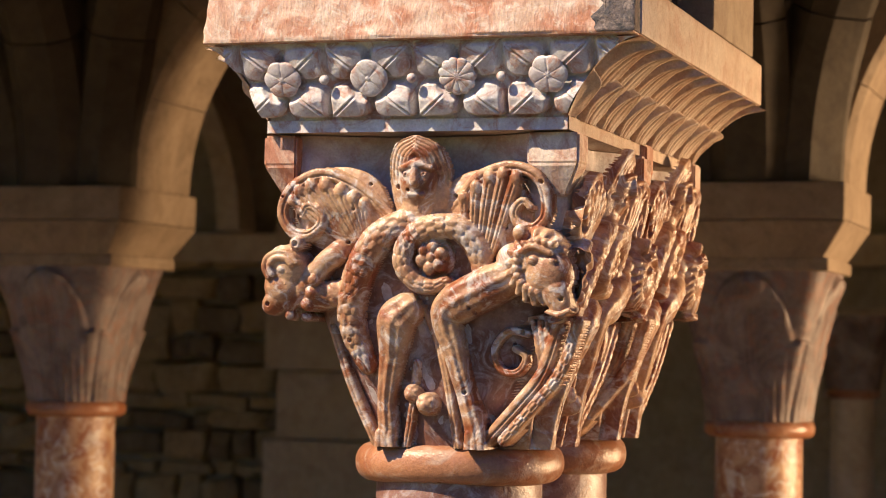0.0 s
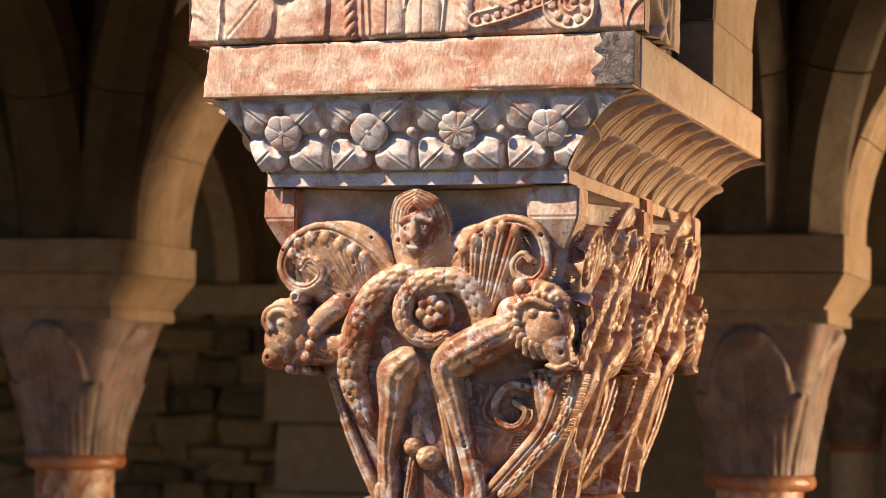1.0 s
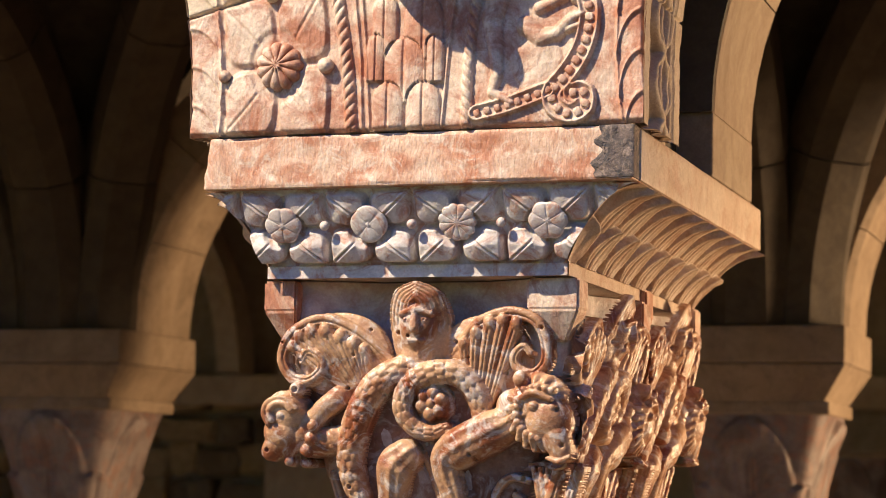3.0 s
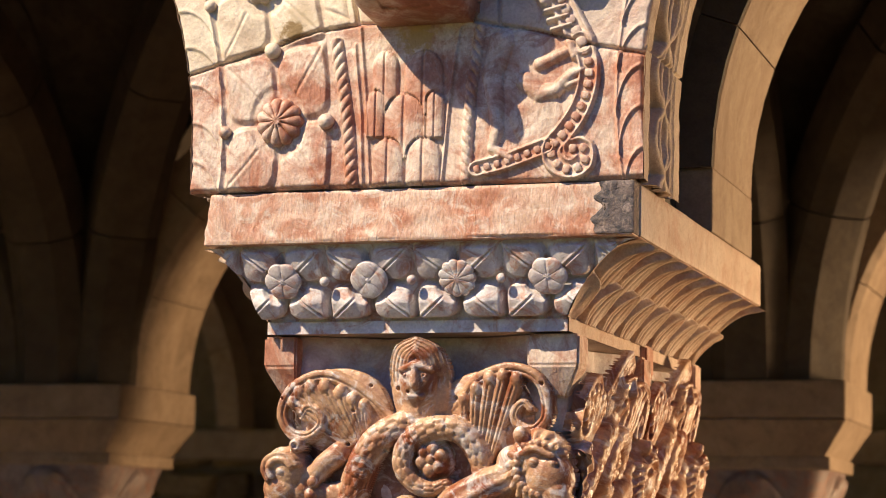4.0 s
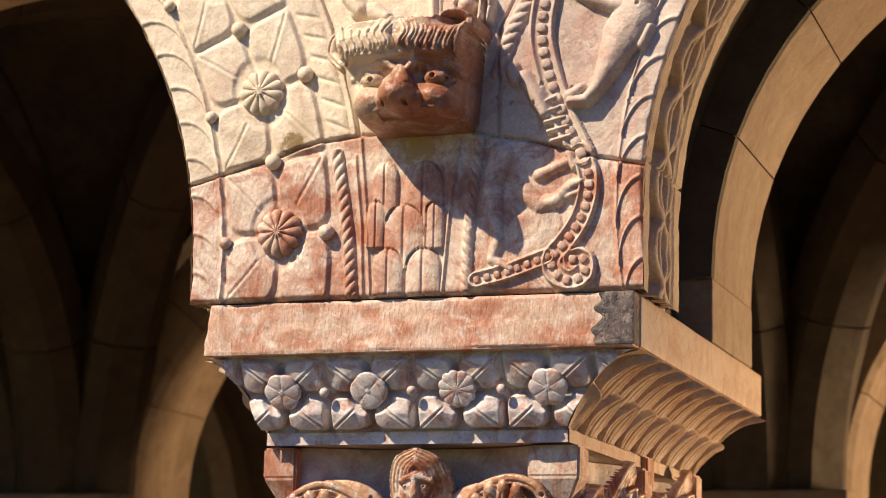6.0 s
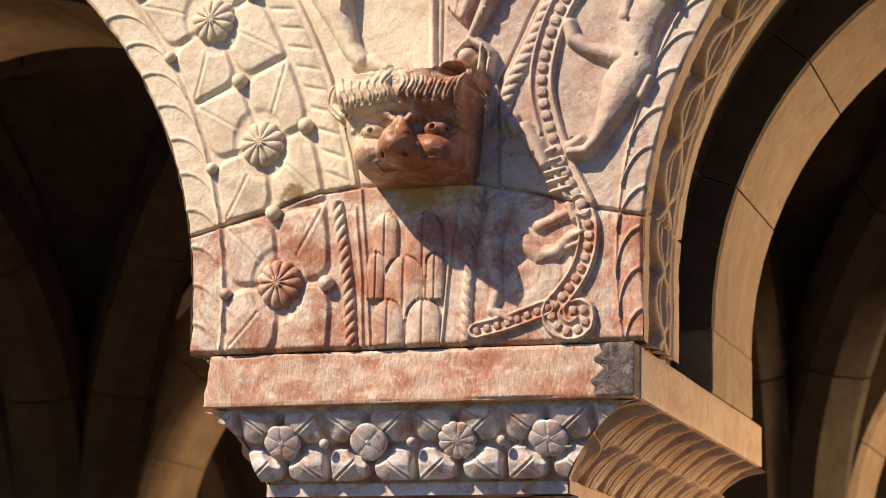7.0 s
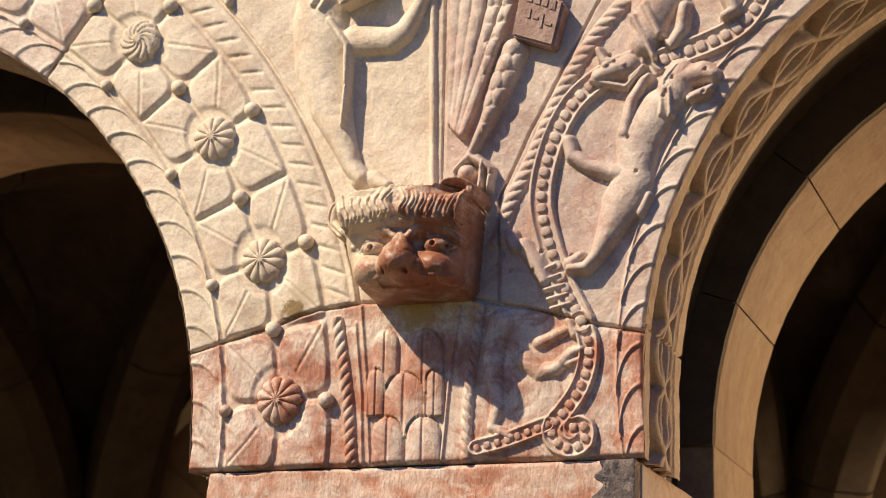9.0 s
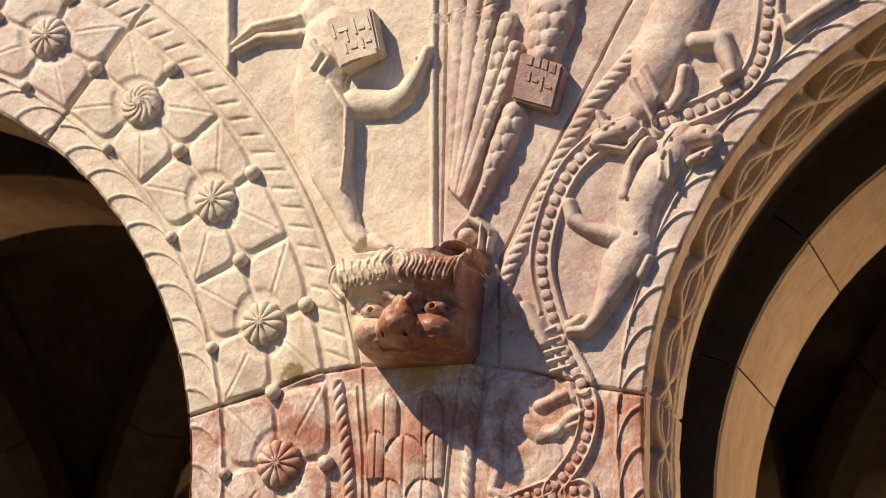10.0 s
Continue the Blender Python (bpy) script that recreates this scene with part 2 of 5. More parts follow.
LOBES_R = [(62, 309, 6, 7.3), (80, 321, 9, 8.1), (99, 333, 9, 8.8), (117, 336, 9, 8.8), (134, 332, 9, 8.8)]
ROOTS = [(-88, 258, 5, 3.7), (77, 237, 5, 3.7)]
SERPENT = [(-84, 103, 3, 13.2), (-98, 140, 8, 17.6), (-100, 173, 12, 19.1), (-85, 217, 16, 19.8), (-59, 256, 18, 19.1), (-26, 276, 16, 17.6), (0, 281, 12, 14.7)]
COIL = [(84, 205, 8, 14.7), (79, 244, 14, 16.2), (56, 271, 20, 16.2), (21, 273, 23, 15.4), (-10, 257, 24, 14.7), (-21, 230, 24, 14.0), (-7, 207, 24, 11.8), (15, 200, 24, 9.6), (36, 207, 22, 7.3)]
HAUNCH = [(126, 216, 12, 22.1), (94, 202, 20, 25.0), (52, 182, 22, 25.0), (32, 164, 18, 19.1), (41, 121, 14, 15.4), (52, 70, 10, 12.5), (63, 24, 8, 14.7), (63, 6, 6, 13.2)]
SHIN = [(-23, 171, 14, 22.1), (-37, 157, 16, 25.0), (-45, 115, 12, 17.6), (-57, 60, 8, 12.5), (-58, 18, 6, 14.0), (-61, 3, 4, 12.5)]
FOREARM = [(-112, 243, 12, 14.7), (-133, 228, 18, 13.2), (-157, 204, 22, 13.2), (-182, 179, 24, 11.8)]
NECK_L = [(-110, 192, 8, 17.6), (-142, 188, 14, 17.6), (-173, 191, 14, 19.1)]
SKULL_L = [(-183, 222, 14, 27.9), (-190, 198, 16, 25.0)]
SNOUT_L = [(-194, 190, 22, 17.6), (-207, 175, 24, 13.2)]
KNUCKLES = [(-144, 207, 26, 7.3), (-148, 191, 26, 8.1), (-156, 176, 24, 8.1), (-182, 164, 16, 8.8), (-162, 161, 12, 7.3)]
NECK_R = [(126, 230, 10, 25.0), (149, 219, 14, 29.4)]
SKULL_R = [(164, 235, 18, 33.8), (174, 216, 22, 32.3)]
SNOUT_R = [(183, 198, 32, 20.6), (190, 183, 34, 16.2)]
PUPS = [(-19, 68, 10, 11.8), (1, 55, 12, 14.7)]
TAIL_R = [(206, 159, 4, 9.6), (181, 100, 4, 9.6), (147, 61, 4, 8.8), (99, 13, 3, 8.1)]
TAIL_L = [(-143, 147, 2, 6.6), (-120, 73, 2, 7.3), (-90, 2, 2, 6.6)]
CURL = [(138, 144, 1, 5.1), (112, 147, 2, 5.1), (92, 125, 2, 5.1), (99, 100, 2, 5.1), (121, 97, 2, 5.1), (133, 115, 2, 4.4), (119, 126, 2, 4.4)]
SHELL = [(167, 137, 2, 25.0), (163, 101, 2, 19.1)]
FACE = [(3, 332, 14, 29.4), (1, 312, 14, 22.1), (-3, 288, 8, 13.2)]
LEAF_L = [(-1, 175, 3, 4.4), (23, 106, 4, 6.6), (36, 3, 3, 5.9)]
LEAF_M = [(-15, 105, 2, 5.9), (-24, 45, 3, 6.6), (-35, 0, 2, 5.9)]


# ---- helpers for shapes ----
rng = np.random.default_rng(7)


def link(name, me, material, parent=None, label="", smooth=True):
    me.materials.append(material)
    if smooth:
        me.shade_smooth()
    ob = new(name, me)
    if parent:
        ob.parent = parent
    if label:
        ob["label"] = label
    return ob


def part(name, bm, material, parent=None, label="", smooth=False):
    me = bpy.data.meshes.new(name)
    bm.to_mesh(me)
    bm.free()
    return link(name, me, material, parent, label, smooth)


def thing(name, label, category, group="", kind="", at=(0, 0, 0)):
    ob = new(name)
    ob.location = at
    ob.empty_display_size = 0.1
    return tagged(ob, label, category, group, kind)


def sheet(name, P, keep=None, closed=False, flip=False):
    """A mesh from a grid of places P (rows, columns, 3); keep picks cells."""
    r, c = P.shape[:2]
    idx = np.arange(r * c).reshape(r, c)
    if closed:
        idx = np.concatenate([idx, idx[:, :1]], 1)
    q = np.stack([idx[:-1, :-1], idx[:-1, 1:], idx[1:, 1:], idx[1:, :-1]], -1)
    q = q[keep] if keep is not None else q.reshape(-1, 4)
    if flip:
        q = q[:, ::-1]
    used, inv = np.unique(q, return_inverse=True)
    me = bpy.data.meshes.new(name)
    me.from_pydata(P.reshape(-1, 3)[used].tolist(), [], inv.reshape(-1, 4).tolist())
    me.update()
    return me


def fuzz(X, Y, scale, seed=0, octaves=3):
    """Cheap smooth value noise on arrays, about -1 to 1."""
    out, amp = np.zeros_like(X), 1.0
    for o in range(octaves):
        table = np.random.default_rng(seed + o).uniform(-1, 1, (64, 64))
        u, v = X * scale, Y * scale
        i, j = np.floor(u).astype(int), np.floor(v).astype(int)
        a, b = u - i, v - j
        a, b = a * a * (3 - 2 * a), b * b * (3 - 2 * b)
        g = lambda p, q: table[p % 64, q % 64]
        out += amp * ((g(i, j) * (1 - a) + g(i + 1, j) * a) * (1 - b) + (g(i, j + 1) * (1 - a) + g(i + 1, j + 1) * a) * b)
        amp, scale = amp * 0.5, scale * 2.1
    return out / 1.75


def smooth(x):
    x = np.clip(x, 0, 1)
    return x * x * (3 - 2 * x)


def raise_tube(H, X, Z, pts, h, power=0.5):
    """Raises a rounded limb along pts (across, up, radius in mm) by h mm."""
    for (x0, z0, r0), (x1, z1, r1) in zip(pts, pts[1:]):
        rm = max(r0, r1)
        m = np.nonzero((X > min(x0, x1) - rm) & (X < max(x0, x1) + rm) & (Z > min(z0, z1) - rm) & (Z < max(z0, z1) + rm))
        if not len(m[0]):
            continue
        x, z = X[m], Z[m]
        dx, dz = x1 - x0, z1 - z0
        t = np.clip(((x - x0) * dx + (z - z0) * dz) / (dx * dx + dz * dz + 1e-6), 0, 1)
        d = np.hypot(x - x0 - t * dx, z - z0 - t * dz) / (r0 + t * (r1 - r0))
        H[m] = np.maximum(H[m], h * np.clip(1 - d * d, 0, 1) ** power)


def distance(X, Z, pts):
    D = np.full(X.shape, 1e3)
    for (x0, z0), (x1, z1) in zip(pts, pts[1:]):
        dx, dz = x1 - x0, z1 - z0
        t = np.clip(((X - x0) * dx + (Z - z0) * dz) / (dx * dx + dz * dz + 1e-9), 0, 1)
        D = np.minimum(D, np.hypot(X - x0 - t * dx, Z - z0 - t * dz))
    return D


def flower(u, v, lift, cut=0.28, soft=0.13, full=3.6):
    """Four lobed leaves round a middle, in a cell from -1 to 1 each way; the lobes leave room for buds."""
    a, b = np.abs(u), np.abs(v)
    square = np.minimum(1.0 - a, 1.0 - b)
    edge = np.where((a > 0.5) & (b > 0.5), square, 0.5 - (np.abs(a - 0.5) ** full + np.abs(b - 0.5) ** full) ** (1 / full))
    edge = np.minimum(edge, square)
    split = np.minimum(a, b)
    rib = np.abs(a - b) / 1.4
    along_rib = (a + b) / 2
    hub = np.hypot(a, b)
    h = lift * smooth(edge / soft) * (0.78 + 0.22 * smooth(edge / 0.5)) * (1 - cut + cut * smooth(split / 0.06))
    h *= 0.5 + 0.5 * smooth((hub - 0.46) / 0.10)
    on = (along_rib > 0.36) & (edge > 0.02)
    h -= lift * 0.16 * np.exp(-((rib / 0.020) ** 2)) * on
    h += lift * 0.06 * np.exp(-(((rib - 0.055) / 0.025) ** 2)) * on
    return h


def along(pts, step):
    """Places and directions at even steps along a smooth line through pts."""
    p = np.array([q[:2] for q in pts], float)
    t = np.arange(len(p))
    fine = np.linspace(0, len(p) - 1, 400)
    ext = np.vstack([2 * p[0] - p[1], p, 2 * p[-1] - p[-2]])
    i = np.minimum(fine.astype(int), len(p) - 2)
    f = (fine - i)[:, None]
    a, b, c, d = ext[i], ext[i + 1], ext[i + 2], ext[i + 3]
    s = 0.5 * (2 * b + (c - a) * f + (2 * a - 5 * b + 4 * c - d) * f**2 + (3 * b - a - 3 * c + d) * f**3)
    L = np.concatenate([[0], np.cumsum(np.hypot(*np.diff(s, axis=0).T))])
    n = max(2, int(L[-1] / step) + 1)
    at = np.linspace(0, L[-1], n)
    q = np.stack([np.interp(at, L, s[:, k]) for k in (0, 1)], 1)
    w = np.gradient(q, axis=0)
    return [(x, z, math.atan2(dz, dx)) for (x, z), (dx, dz) in zip(q, w)]


def rosette_mesh(lobes, swirl=0.0, rise=0.46, button=0.24, name="rosette"):
    """A carved flower of unit radius that looks towards -y."""
    n, m = lobes * 8, 14
    r = np.linspace(0.001, 1, m)[:, None]
    th = np.linspace(0, 2 * math.pi, n, endpoint=False)[None]
    wave = np.abs(np.cos(lobes * (th + swirl * r) / 2))
    rim = 0.90 + 0.10 * wave
    depth = rise * np.sqrt(np.clip(1 - r**4, 0, 1)) * (0.74 + 0.26 * wave**0.35 * smooth(r / 0.4)) + 0.16 * np.exp(-((r / button) ** 4))
    P = np.stack([r * rim * np.cos(th), -(depth) + 0 * th, r * rim * np.sin(th)], -1)
    P[-1, :, 1] = 0.15
    return sheet(name, P, closed=True)


def ball_mesh(name, sx=1, sy=1, sz=1):
    bm = bmesh.new()
    bmesh.ops.create_icosphere(bm, subdivisions=2, radius=1, matrix=Matrix.Diagonal((sx, sy, sz, 1)))
    for v in bm.verts:
        v.co *= 1 + 0.06 * noise.noise(v.co * 2.0)
    me = bpy.data.meshes.new(name)
    bm.to_mesh(me)
    bm.free()
    me.shade_smooth()
    return me


def put(name, me, parent, m, material=None):
    if not me.materials:
        me.materials.append(material)
    ob = new(name, me)
    if material and me.materials[0] != material:
        ob.material_slots[0].link = "OBJECT"
        ob.material_slots[0].material = material
    ob.parent = parent
    ob.matrix_basis = m
    return ob


def box(x0, x1, y0, y1, z0, z1, bevel=0.0, cuts=0, rough=0.0, seed=0):
    """A block, with worn edges and an uneven face where asked."""
    bm = bmesh.new()
    bmesh.ops.create_cube(bm, size=1, matrix=Matrix.LocRotScale(((x0 + x1) / 2, (y0 + y1) / 2, (z0 + z1) / 2), None, (x1 - x0, y1 - y0, z1 - z0)))
    if bevel:
        bmesh.ops.bevel(bm, geom=bm.edges[:], offset=bevel, segments=2, affect="EDGES", profile=0.6)
    if cuts:
        bmesh.ops.subdivide_edges(bm, edges=bm.edges[:], cuts=cuts, use_grid_fill=True)
    if rough:
        for v in bm.verts:
            p = v.co * 14 + Vector((seed, seed * 0.7, 0))
            v.co += rough * noise.noise_vector(p)
    return bm


# ---- ground and gallery shell ----
BAY = 1.83
TOP = 2.269  # upper bed of the imposts


def solid(name, bm, mat, label, category):
    return tagged(part(name, bm, mat), label, category, kind="structure")


solid("ground", box(-60, 60, -60, 60, -0.3, 0), EARTH, "dark garden earth in front of the gallery", "ground")
solid("floor", box(-6, 4.2, -0.3, 6.2, 0.0, 0.12), SANDSTONE, "worn golden sandstone floor of the gallery", "floor")
solid("wall_west", box(-6.4, -6, -0.01, 6.2, 0, 4.2), BROWN, "dark schist rubble end wall of the gallery", "wall")
# unseen end wall, left open where the added warm lamp shines in
for name, y0, y1, z0, z1 in (("wall_east_1", -0.01, 3.1, 0, 4.2), ("wall_east_2", 4.2, 6.2, 0, 4.2), ("wall_east_3", 3.1, 4.2, 2.25, 4.2)):
    solid(name, box(4.2, 4.6, y0, y1, z0, z1), BROWN, "unseen dark schist end wall with an opening for the added lamp", "wall")
solid("wall_north", box(-6, 4.2, 5.75, 6.2, 0, 4.2), MORTAR, "dark rubble back wall of the gallery in lime mortar", "wall")
solid("wall_upper", box(-6.4, 4.6, -0.008, 0.70, 3.60, 4.4), CREAM, "plain cream wall above the carved arcade", "wall")
solid("roof", box(-6.6, 4.8, -0.25, 6.4, 4.4, 4.6), BROWN, "dark stone slab roof over the gallery", "roof")


# ---- vault and ribs ----
def vault(cx, cy, a, b, z0, rise):
    n = 24
    u, v = np.meshgrid(np.linspace(-1, 1, n), np.linspace(-1, 1, n))
    z = z0 + rise * np.maximum(np.sqrt(np.clip(1 - u * u, 0, 1)), np.sqrt(np.clip(1 - v * v, 0, 1)))
    ob = link("ceiling", sheet("ceiling", np.stack([cx + u * a, cy + v * b, z], -1)), VAULT_SHADE)
    return tagged(ob, "dark groined vault of rough brown stone", "ceiling", kind="structure")


def rib(parent, p0, p1, z0, rise, wide, deep, mat, stones=7, name="voussoir", worn=0.25):
    """A half-round rib of separate stones between two springers."""
    p0, p1 = np.array(p0, float), np.array(p1, float)
    mid, half = (p0 + p1) / 2, (p1 - p0) / 2
    span = np.linalg.norm(half)
    side = np.array([-half[1], half[0]]) / span
    ch = worn * wide
    prof = [(-wide / 2, deep), (-wide / 2, ch * 0.8), (-wide / 2 + ch, 0), (wide / 2 - ch, 0), (wide / 2, ch * 0.8), (wide / 2, deep)]
    for s in range(stones):
        bm = bmesh.new()
        rows = []
        for k in range(5):
            a = math.pi * (s + 0.006 + k / 4 * 0.988) / stones
            row = []
            for w, d in prof:
                f = math.cos(a) * (1 + d / span)
                at = mid + half * f + side * w
                row.append(bm.verts.new((at[0], at[1], z0 + math.sin(a) * (rise + d))))
            rows.append(row)
        for r0, r1 in zip(rows, rows[1:]):
            for j in range(len(prof)):
                bm.faces.new((r0[j], r0[(j + 1) % 6], r1[(j + 1) % 6], r1[j]))
        bm.faces.new(rows[0])
        bm.faces.new(rows[-1][::-1])
        bmesh.ops.recalc_face_normals(bm, faces=bm.faces[:])
        part(name, bm, mat, parent)


BACK_Y = 2.55
BACK_X = (-3.61, -1.81, -0.02, 1.79, 3.6)
for i in range(4):
    cx = (BACK_X[i] + BACK_X[i + 1]) / 2
    vault(cx, 1.62, 0.905, 0.93, 2.33, 1.0)
    for a, b in (((BACK_X[i] + 0.17, BACK_Y - 0.15), (BACK_X[i + 1], 0.70)), ((BACK_X[i + 1] - 0.17, BACK_Y - 0.15), (BACK_X[i], 0.70))):
        t = thing("vault_rib", "heavy chamfered diagonal rib of brown limestone", "vault rib", "ribs of the vault")
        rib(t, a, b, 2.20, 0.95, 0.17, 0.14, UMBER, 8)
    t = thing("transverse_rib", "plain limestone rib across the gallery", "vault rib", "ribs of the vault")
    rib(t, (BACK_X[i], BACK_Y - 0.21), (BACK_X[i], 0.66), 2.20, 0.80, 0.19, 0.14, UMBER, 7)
for i in range(4):
    cx = (BACK_X[i] + BACK_X[i + 1]) / 2
    vault(cx, 4.28, 0.905, 1.5, 2.33, 1.0)
    t = thing("back_arch", "plain limestone arch of the rear arcade", "arch", "arches of the rear arcade")
    rib(t, (BACK_X[i] + 0.215, BACK_Y + 0.06), (BACK_X[i + 1] - 0.215, BACK_Y + 0.06), 2.2, 0.66, 0.32, 0.16, UMBER2, 9, worn=0.06)
    tagged(link("wall_back", sheet("wall_back", np.array([[(cx + s * 0.905, BACK_Y + 0.1, z) for s in (-1, -0.5, 0, 0.5, 1)] for z in (2.95, 3.5)])), BROWN), "dark wall above the rear arches", "wall", kind="structure")


# ---- front arcade: plain orders ----
def spandrel(cl, cr, rl, rr, zl, zr, y0, y1, zb, zt, n=40):
    """A wall between two half arches, as one solid."""
    bm = bmesh.new()
    rows = []
    za = [zb + (max(zl + rl, zr + rr) - zb) * math.sin(math.pi / 2 * i / n) for i in range(n + 1)] + [zt]
    for z in za:
        dl = math.sqrt(max(0, rl * rl - max(0, z - zl) ** 2))
        dr = math.sqrt(max(0, rr * rr - max(0, z - zr) ** 2))
        rows.append([bm.verts.new((x, y, z)) for x in (cl + dl, cr - dr) for y in (y0, y1)])
    for a, b in zip(rows, rows[1:]):
        for f in ((a[0], a[2], b[2], b[0]), (a[1], b[1], b[3], a[3]), (a[0], b[0], b[1], a[1]), (a[2], a[3], b[3], b[2])):
            bm.faces.new(f)
    bm.faces.new((rows[0][0], rows[0][1], rows[0][3], rows[0][2]))
    bm.faces.new((rows[-1][0], rows[-1][2], rows[-1][3], rows[-1][1]))
    return bm


CL, ZL, RL = -0.940, 2.327, 0.633
CR, ZR, RR = 0.894, 2.373, 0.595
arcade = thing("carved_arcade", "pink and cream marble arcade front with carved beasts and flowers", "arcade", kind="structure")
for k in (-2, -1, 1, 2):
    x = k * BAY
    part("spandrel", spandrel(x - 0.915, x + 0.915, 0.615, 0.615, 2.35, 2.35, -0.016, 0.185, TOP, 3.6), CREAM, arcade, "plain cream marble spandrel")
part("core", spandrel(CL, CR, RL + 0.018, RR + 0.018, ZL, ZR, -0.007, 0.183, TOP, 3.6), TAN, arcade)
for k in range(-2, 3):
    x = k * BAY
    # the recess's shade is put into this order's colour
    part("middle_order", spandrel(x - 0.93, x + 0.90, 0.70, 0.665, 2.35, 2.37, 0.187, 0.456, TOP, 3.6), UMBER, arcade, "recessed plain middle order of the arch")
for k in range(-2, 2):
    t = thing("inner_arch", "plain tan limestone inner arch resting on the imposts", "arch", "inner arches")
    rib(t, (k * BAY + 0.288, 0.609), (k * BAY + BAY - 0.31, 0.609), 2.36, 0.60, 0.302, 0.13, FAWN, 9, worn=0.03)
    # thin ring added over the arch front, its shade put into the colour
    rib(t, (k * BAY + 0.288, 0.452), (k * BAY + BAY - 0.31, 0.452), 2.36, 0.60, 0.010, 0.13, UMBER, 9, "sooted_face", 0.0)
    for s in (k * BAY + 0.288, k * BAY + BAY - 0.31):
        d = -1 if s < k * BAY + 0.9 else 1
        part("springer", box(min(s, s + d * 0.13), max(s, s + d * 0.13), 0.458, 0.76, TOP, 2.362, 0.004), FAWN, t)

# ---- front arcade: the carved face ----
NX, NZ = 800, 470
zz = np.linspace(TOP, 3.06, NZ)
xl = np.maximum(-0.80, CL + np.sqrt(np.clip(RL**2 - np.clip(zz - ZL, 0, None) ** 2, 0, None)))
xr = np.minimum(0.80, CR - np.sqrt(np.clip(RR**2 - np.clip(zz - ZR, 0, None) ** 2, 0, None)))
s = np.linspace(0, 1, NX)[None]
X = xl[:, None] + s * (xr - xl)[:, None]
Z = np.repeat(zz[:, None], NX, 1)
MX, MZ = X * 1000, (Z - TOP) * 1000
rho_l, th_l = np.hypot(X - CL, Z - ZL), np.degrees(np.arctan2(Z - ZL, X - CL))
rho_r, th_r = np.hypot(X - CR, Z - ZR), np.degrees(np.arctan2(Z - ZR, CR - X))
joint_x = (-400, -311, -222, -128, -73, 72, 162, 235, 303, 400)
joint_z = (150, 159, 182, 207, 213, 211, 191, 169, 155, 140)
joint = np.interp(MX, joint_x, joint_z) + 1.2 * fuzz(MX, MZ, 0.04, 3)
seam = np.interp(MZ, [p[1] for p in SEAM[::-1]], [p[0] for p in SEAM[::-1]]) + 1.5 * fuzz(MX, MZ, 0.05, 5)
mid_x = 33.0
low = MZ < joint
left = ~low & (rho_l < 0.876 + 0.002 * fuzz(MX, MZ, 0.05, 9)) & (MX < mid_x)
far = left & (th_l > 52.6)
left &= ~far
right = ~low & (MX > seam)
centre = ~low & ~left & ~far & ~right
panel_l = centre & (MX < mid_x)
panel_r = centre & ~panel_l

H = np.zeros_like(X)
H += 1.1 * fuzz(MX, MZ, 0.02, 11) + 0.5 * fuzz(MX, MZ, 0.12, 12)
# flowers on the left voussoirs and the foot
STEP = 14.45
arm_l = (rho_l > 0.683) & (rho_l < 0.832) & (left | far | (low & (MX < -95)))
cell = (th_l - 2.3) / STEP
u = (cell - np.round(cell)) * 2
v = (rho_l - 0.7575) / 0.0735
H += np.where(arm_l, flower(u, v, 7.0, 0.35, 0.09), 0)
# scale borders along both arches
for rho, th, inner, wide, zone, turn in ((rho_l, th_l, RL, 0.046, left | far | low, 4.6), (rho_r, th_r, RR, 0.034, right | low, 4.9)):
    q = (inner + wide - rho) / wide
    on = (q > 0) & zone
    f = (th + 3 - turn * 1.25 * np.sqrt(np.clip(1 - (1 - np.clip(q, 0, 1)) ** 2, 0, 1))) / turn
    f = f - np.floor(f)
    H += np.where(on, 1.0 + 2.0 * (1 - f) ** 1.5 * smooth(f / 0.09) + 1.2 * np.exp(-(((f - 0.10) / 0.05) ** 2)), 0)
    H += 3.0 * np.exp(-(((q) / 0.06) ** 2)) * zone
# twisted strand outside the flowers
strand = (rho_l > 0.834) & (rho_l < 0.866) & (left | far)
q = (rho_l - 0.85) / 0.016
f = th_l / 2.1 + 0.35 * q
f = f - np.floor(f)
H += np.where(strand, 3.4 * np.clip(1 - q**4, 0, 1) * (1 - 0.8 * np.exp(-(((f - 0.5) / 0.10) ** 2))), 0)
# leaf bed, strips and strands of the foot block
for x, top, half, foot in LEAVES:
    a = np.abs(MX - x) / half
    up = (MZ - (top - half * 1.2)) / (half * 1.2)
    d = np.where(up > 0, np.sqrt(a * a + up * up), a)
    on = (d < 1) & (MZ > foot) & low
    lift = 2.0 + 5.0 * np.sqrt(np.clip(1 - d**2.5, 0, 1)) - 2.5 * np.exp(-((a / 0.07) ** 2))
    H = np.where(on, lift, H)
for k in (0, 3, 6):
    H += np.where(low, 3.5 * np.exp(-((distance(MX, MZ, STRIPS[k : k + 3]) / 2.2) ** 2)), 0)
bead_lines = []
for line, r in ((BAND_ONE, 17), (BAND_LOW, 14), (BAND_TWO, 17), (BAND_FOOT, 11)):
    path = [(a, b) for a, b, _ in along(line, 8)]
    D = distance(MX, MZ, path)
    H = np.where((D < r), np.maximum(H, 4.0 + 4.5 * np.exp(-(((D - r * 0.78) / (r * 0.17)) ** 2)) - 1.0), H)
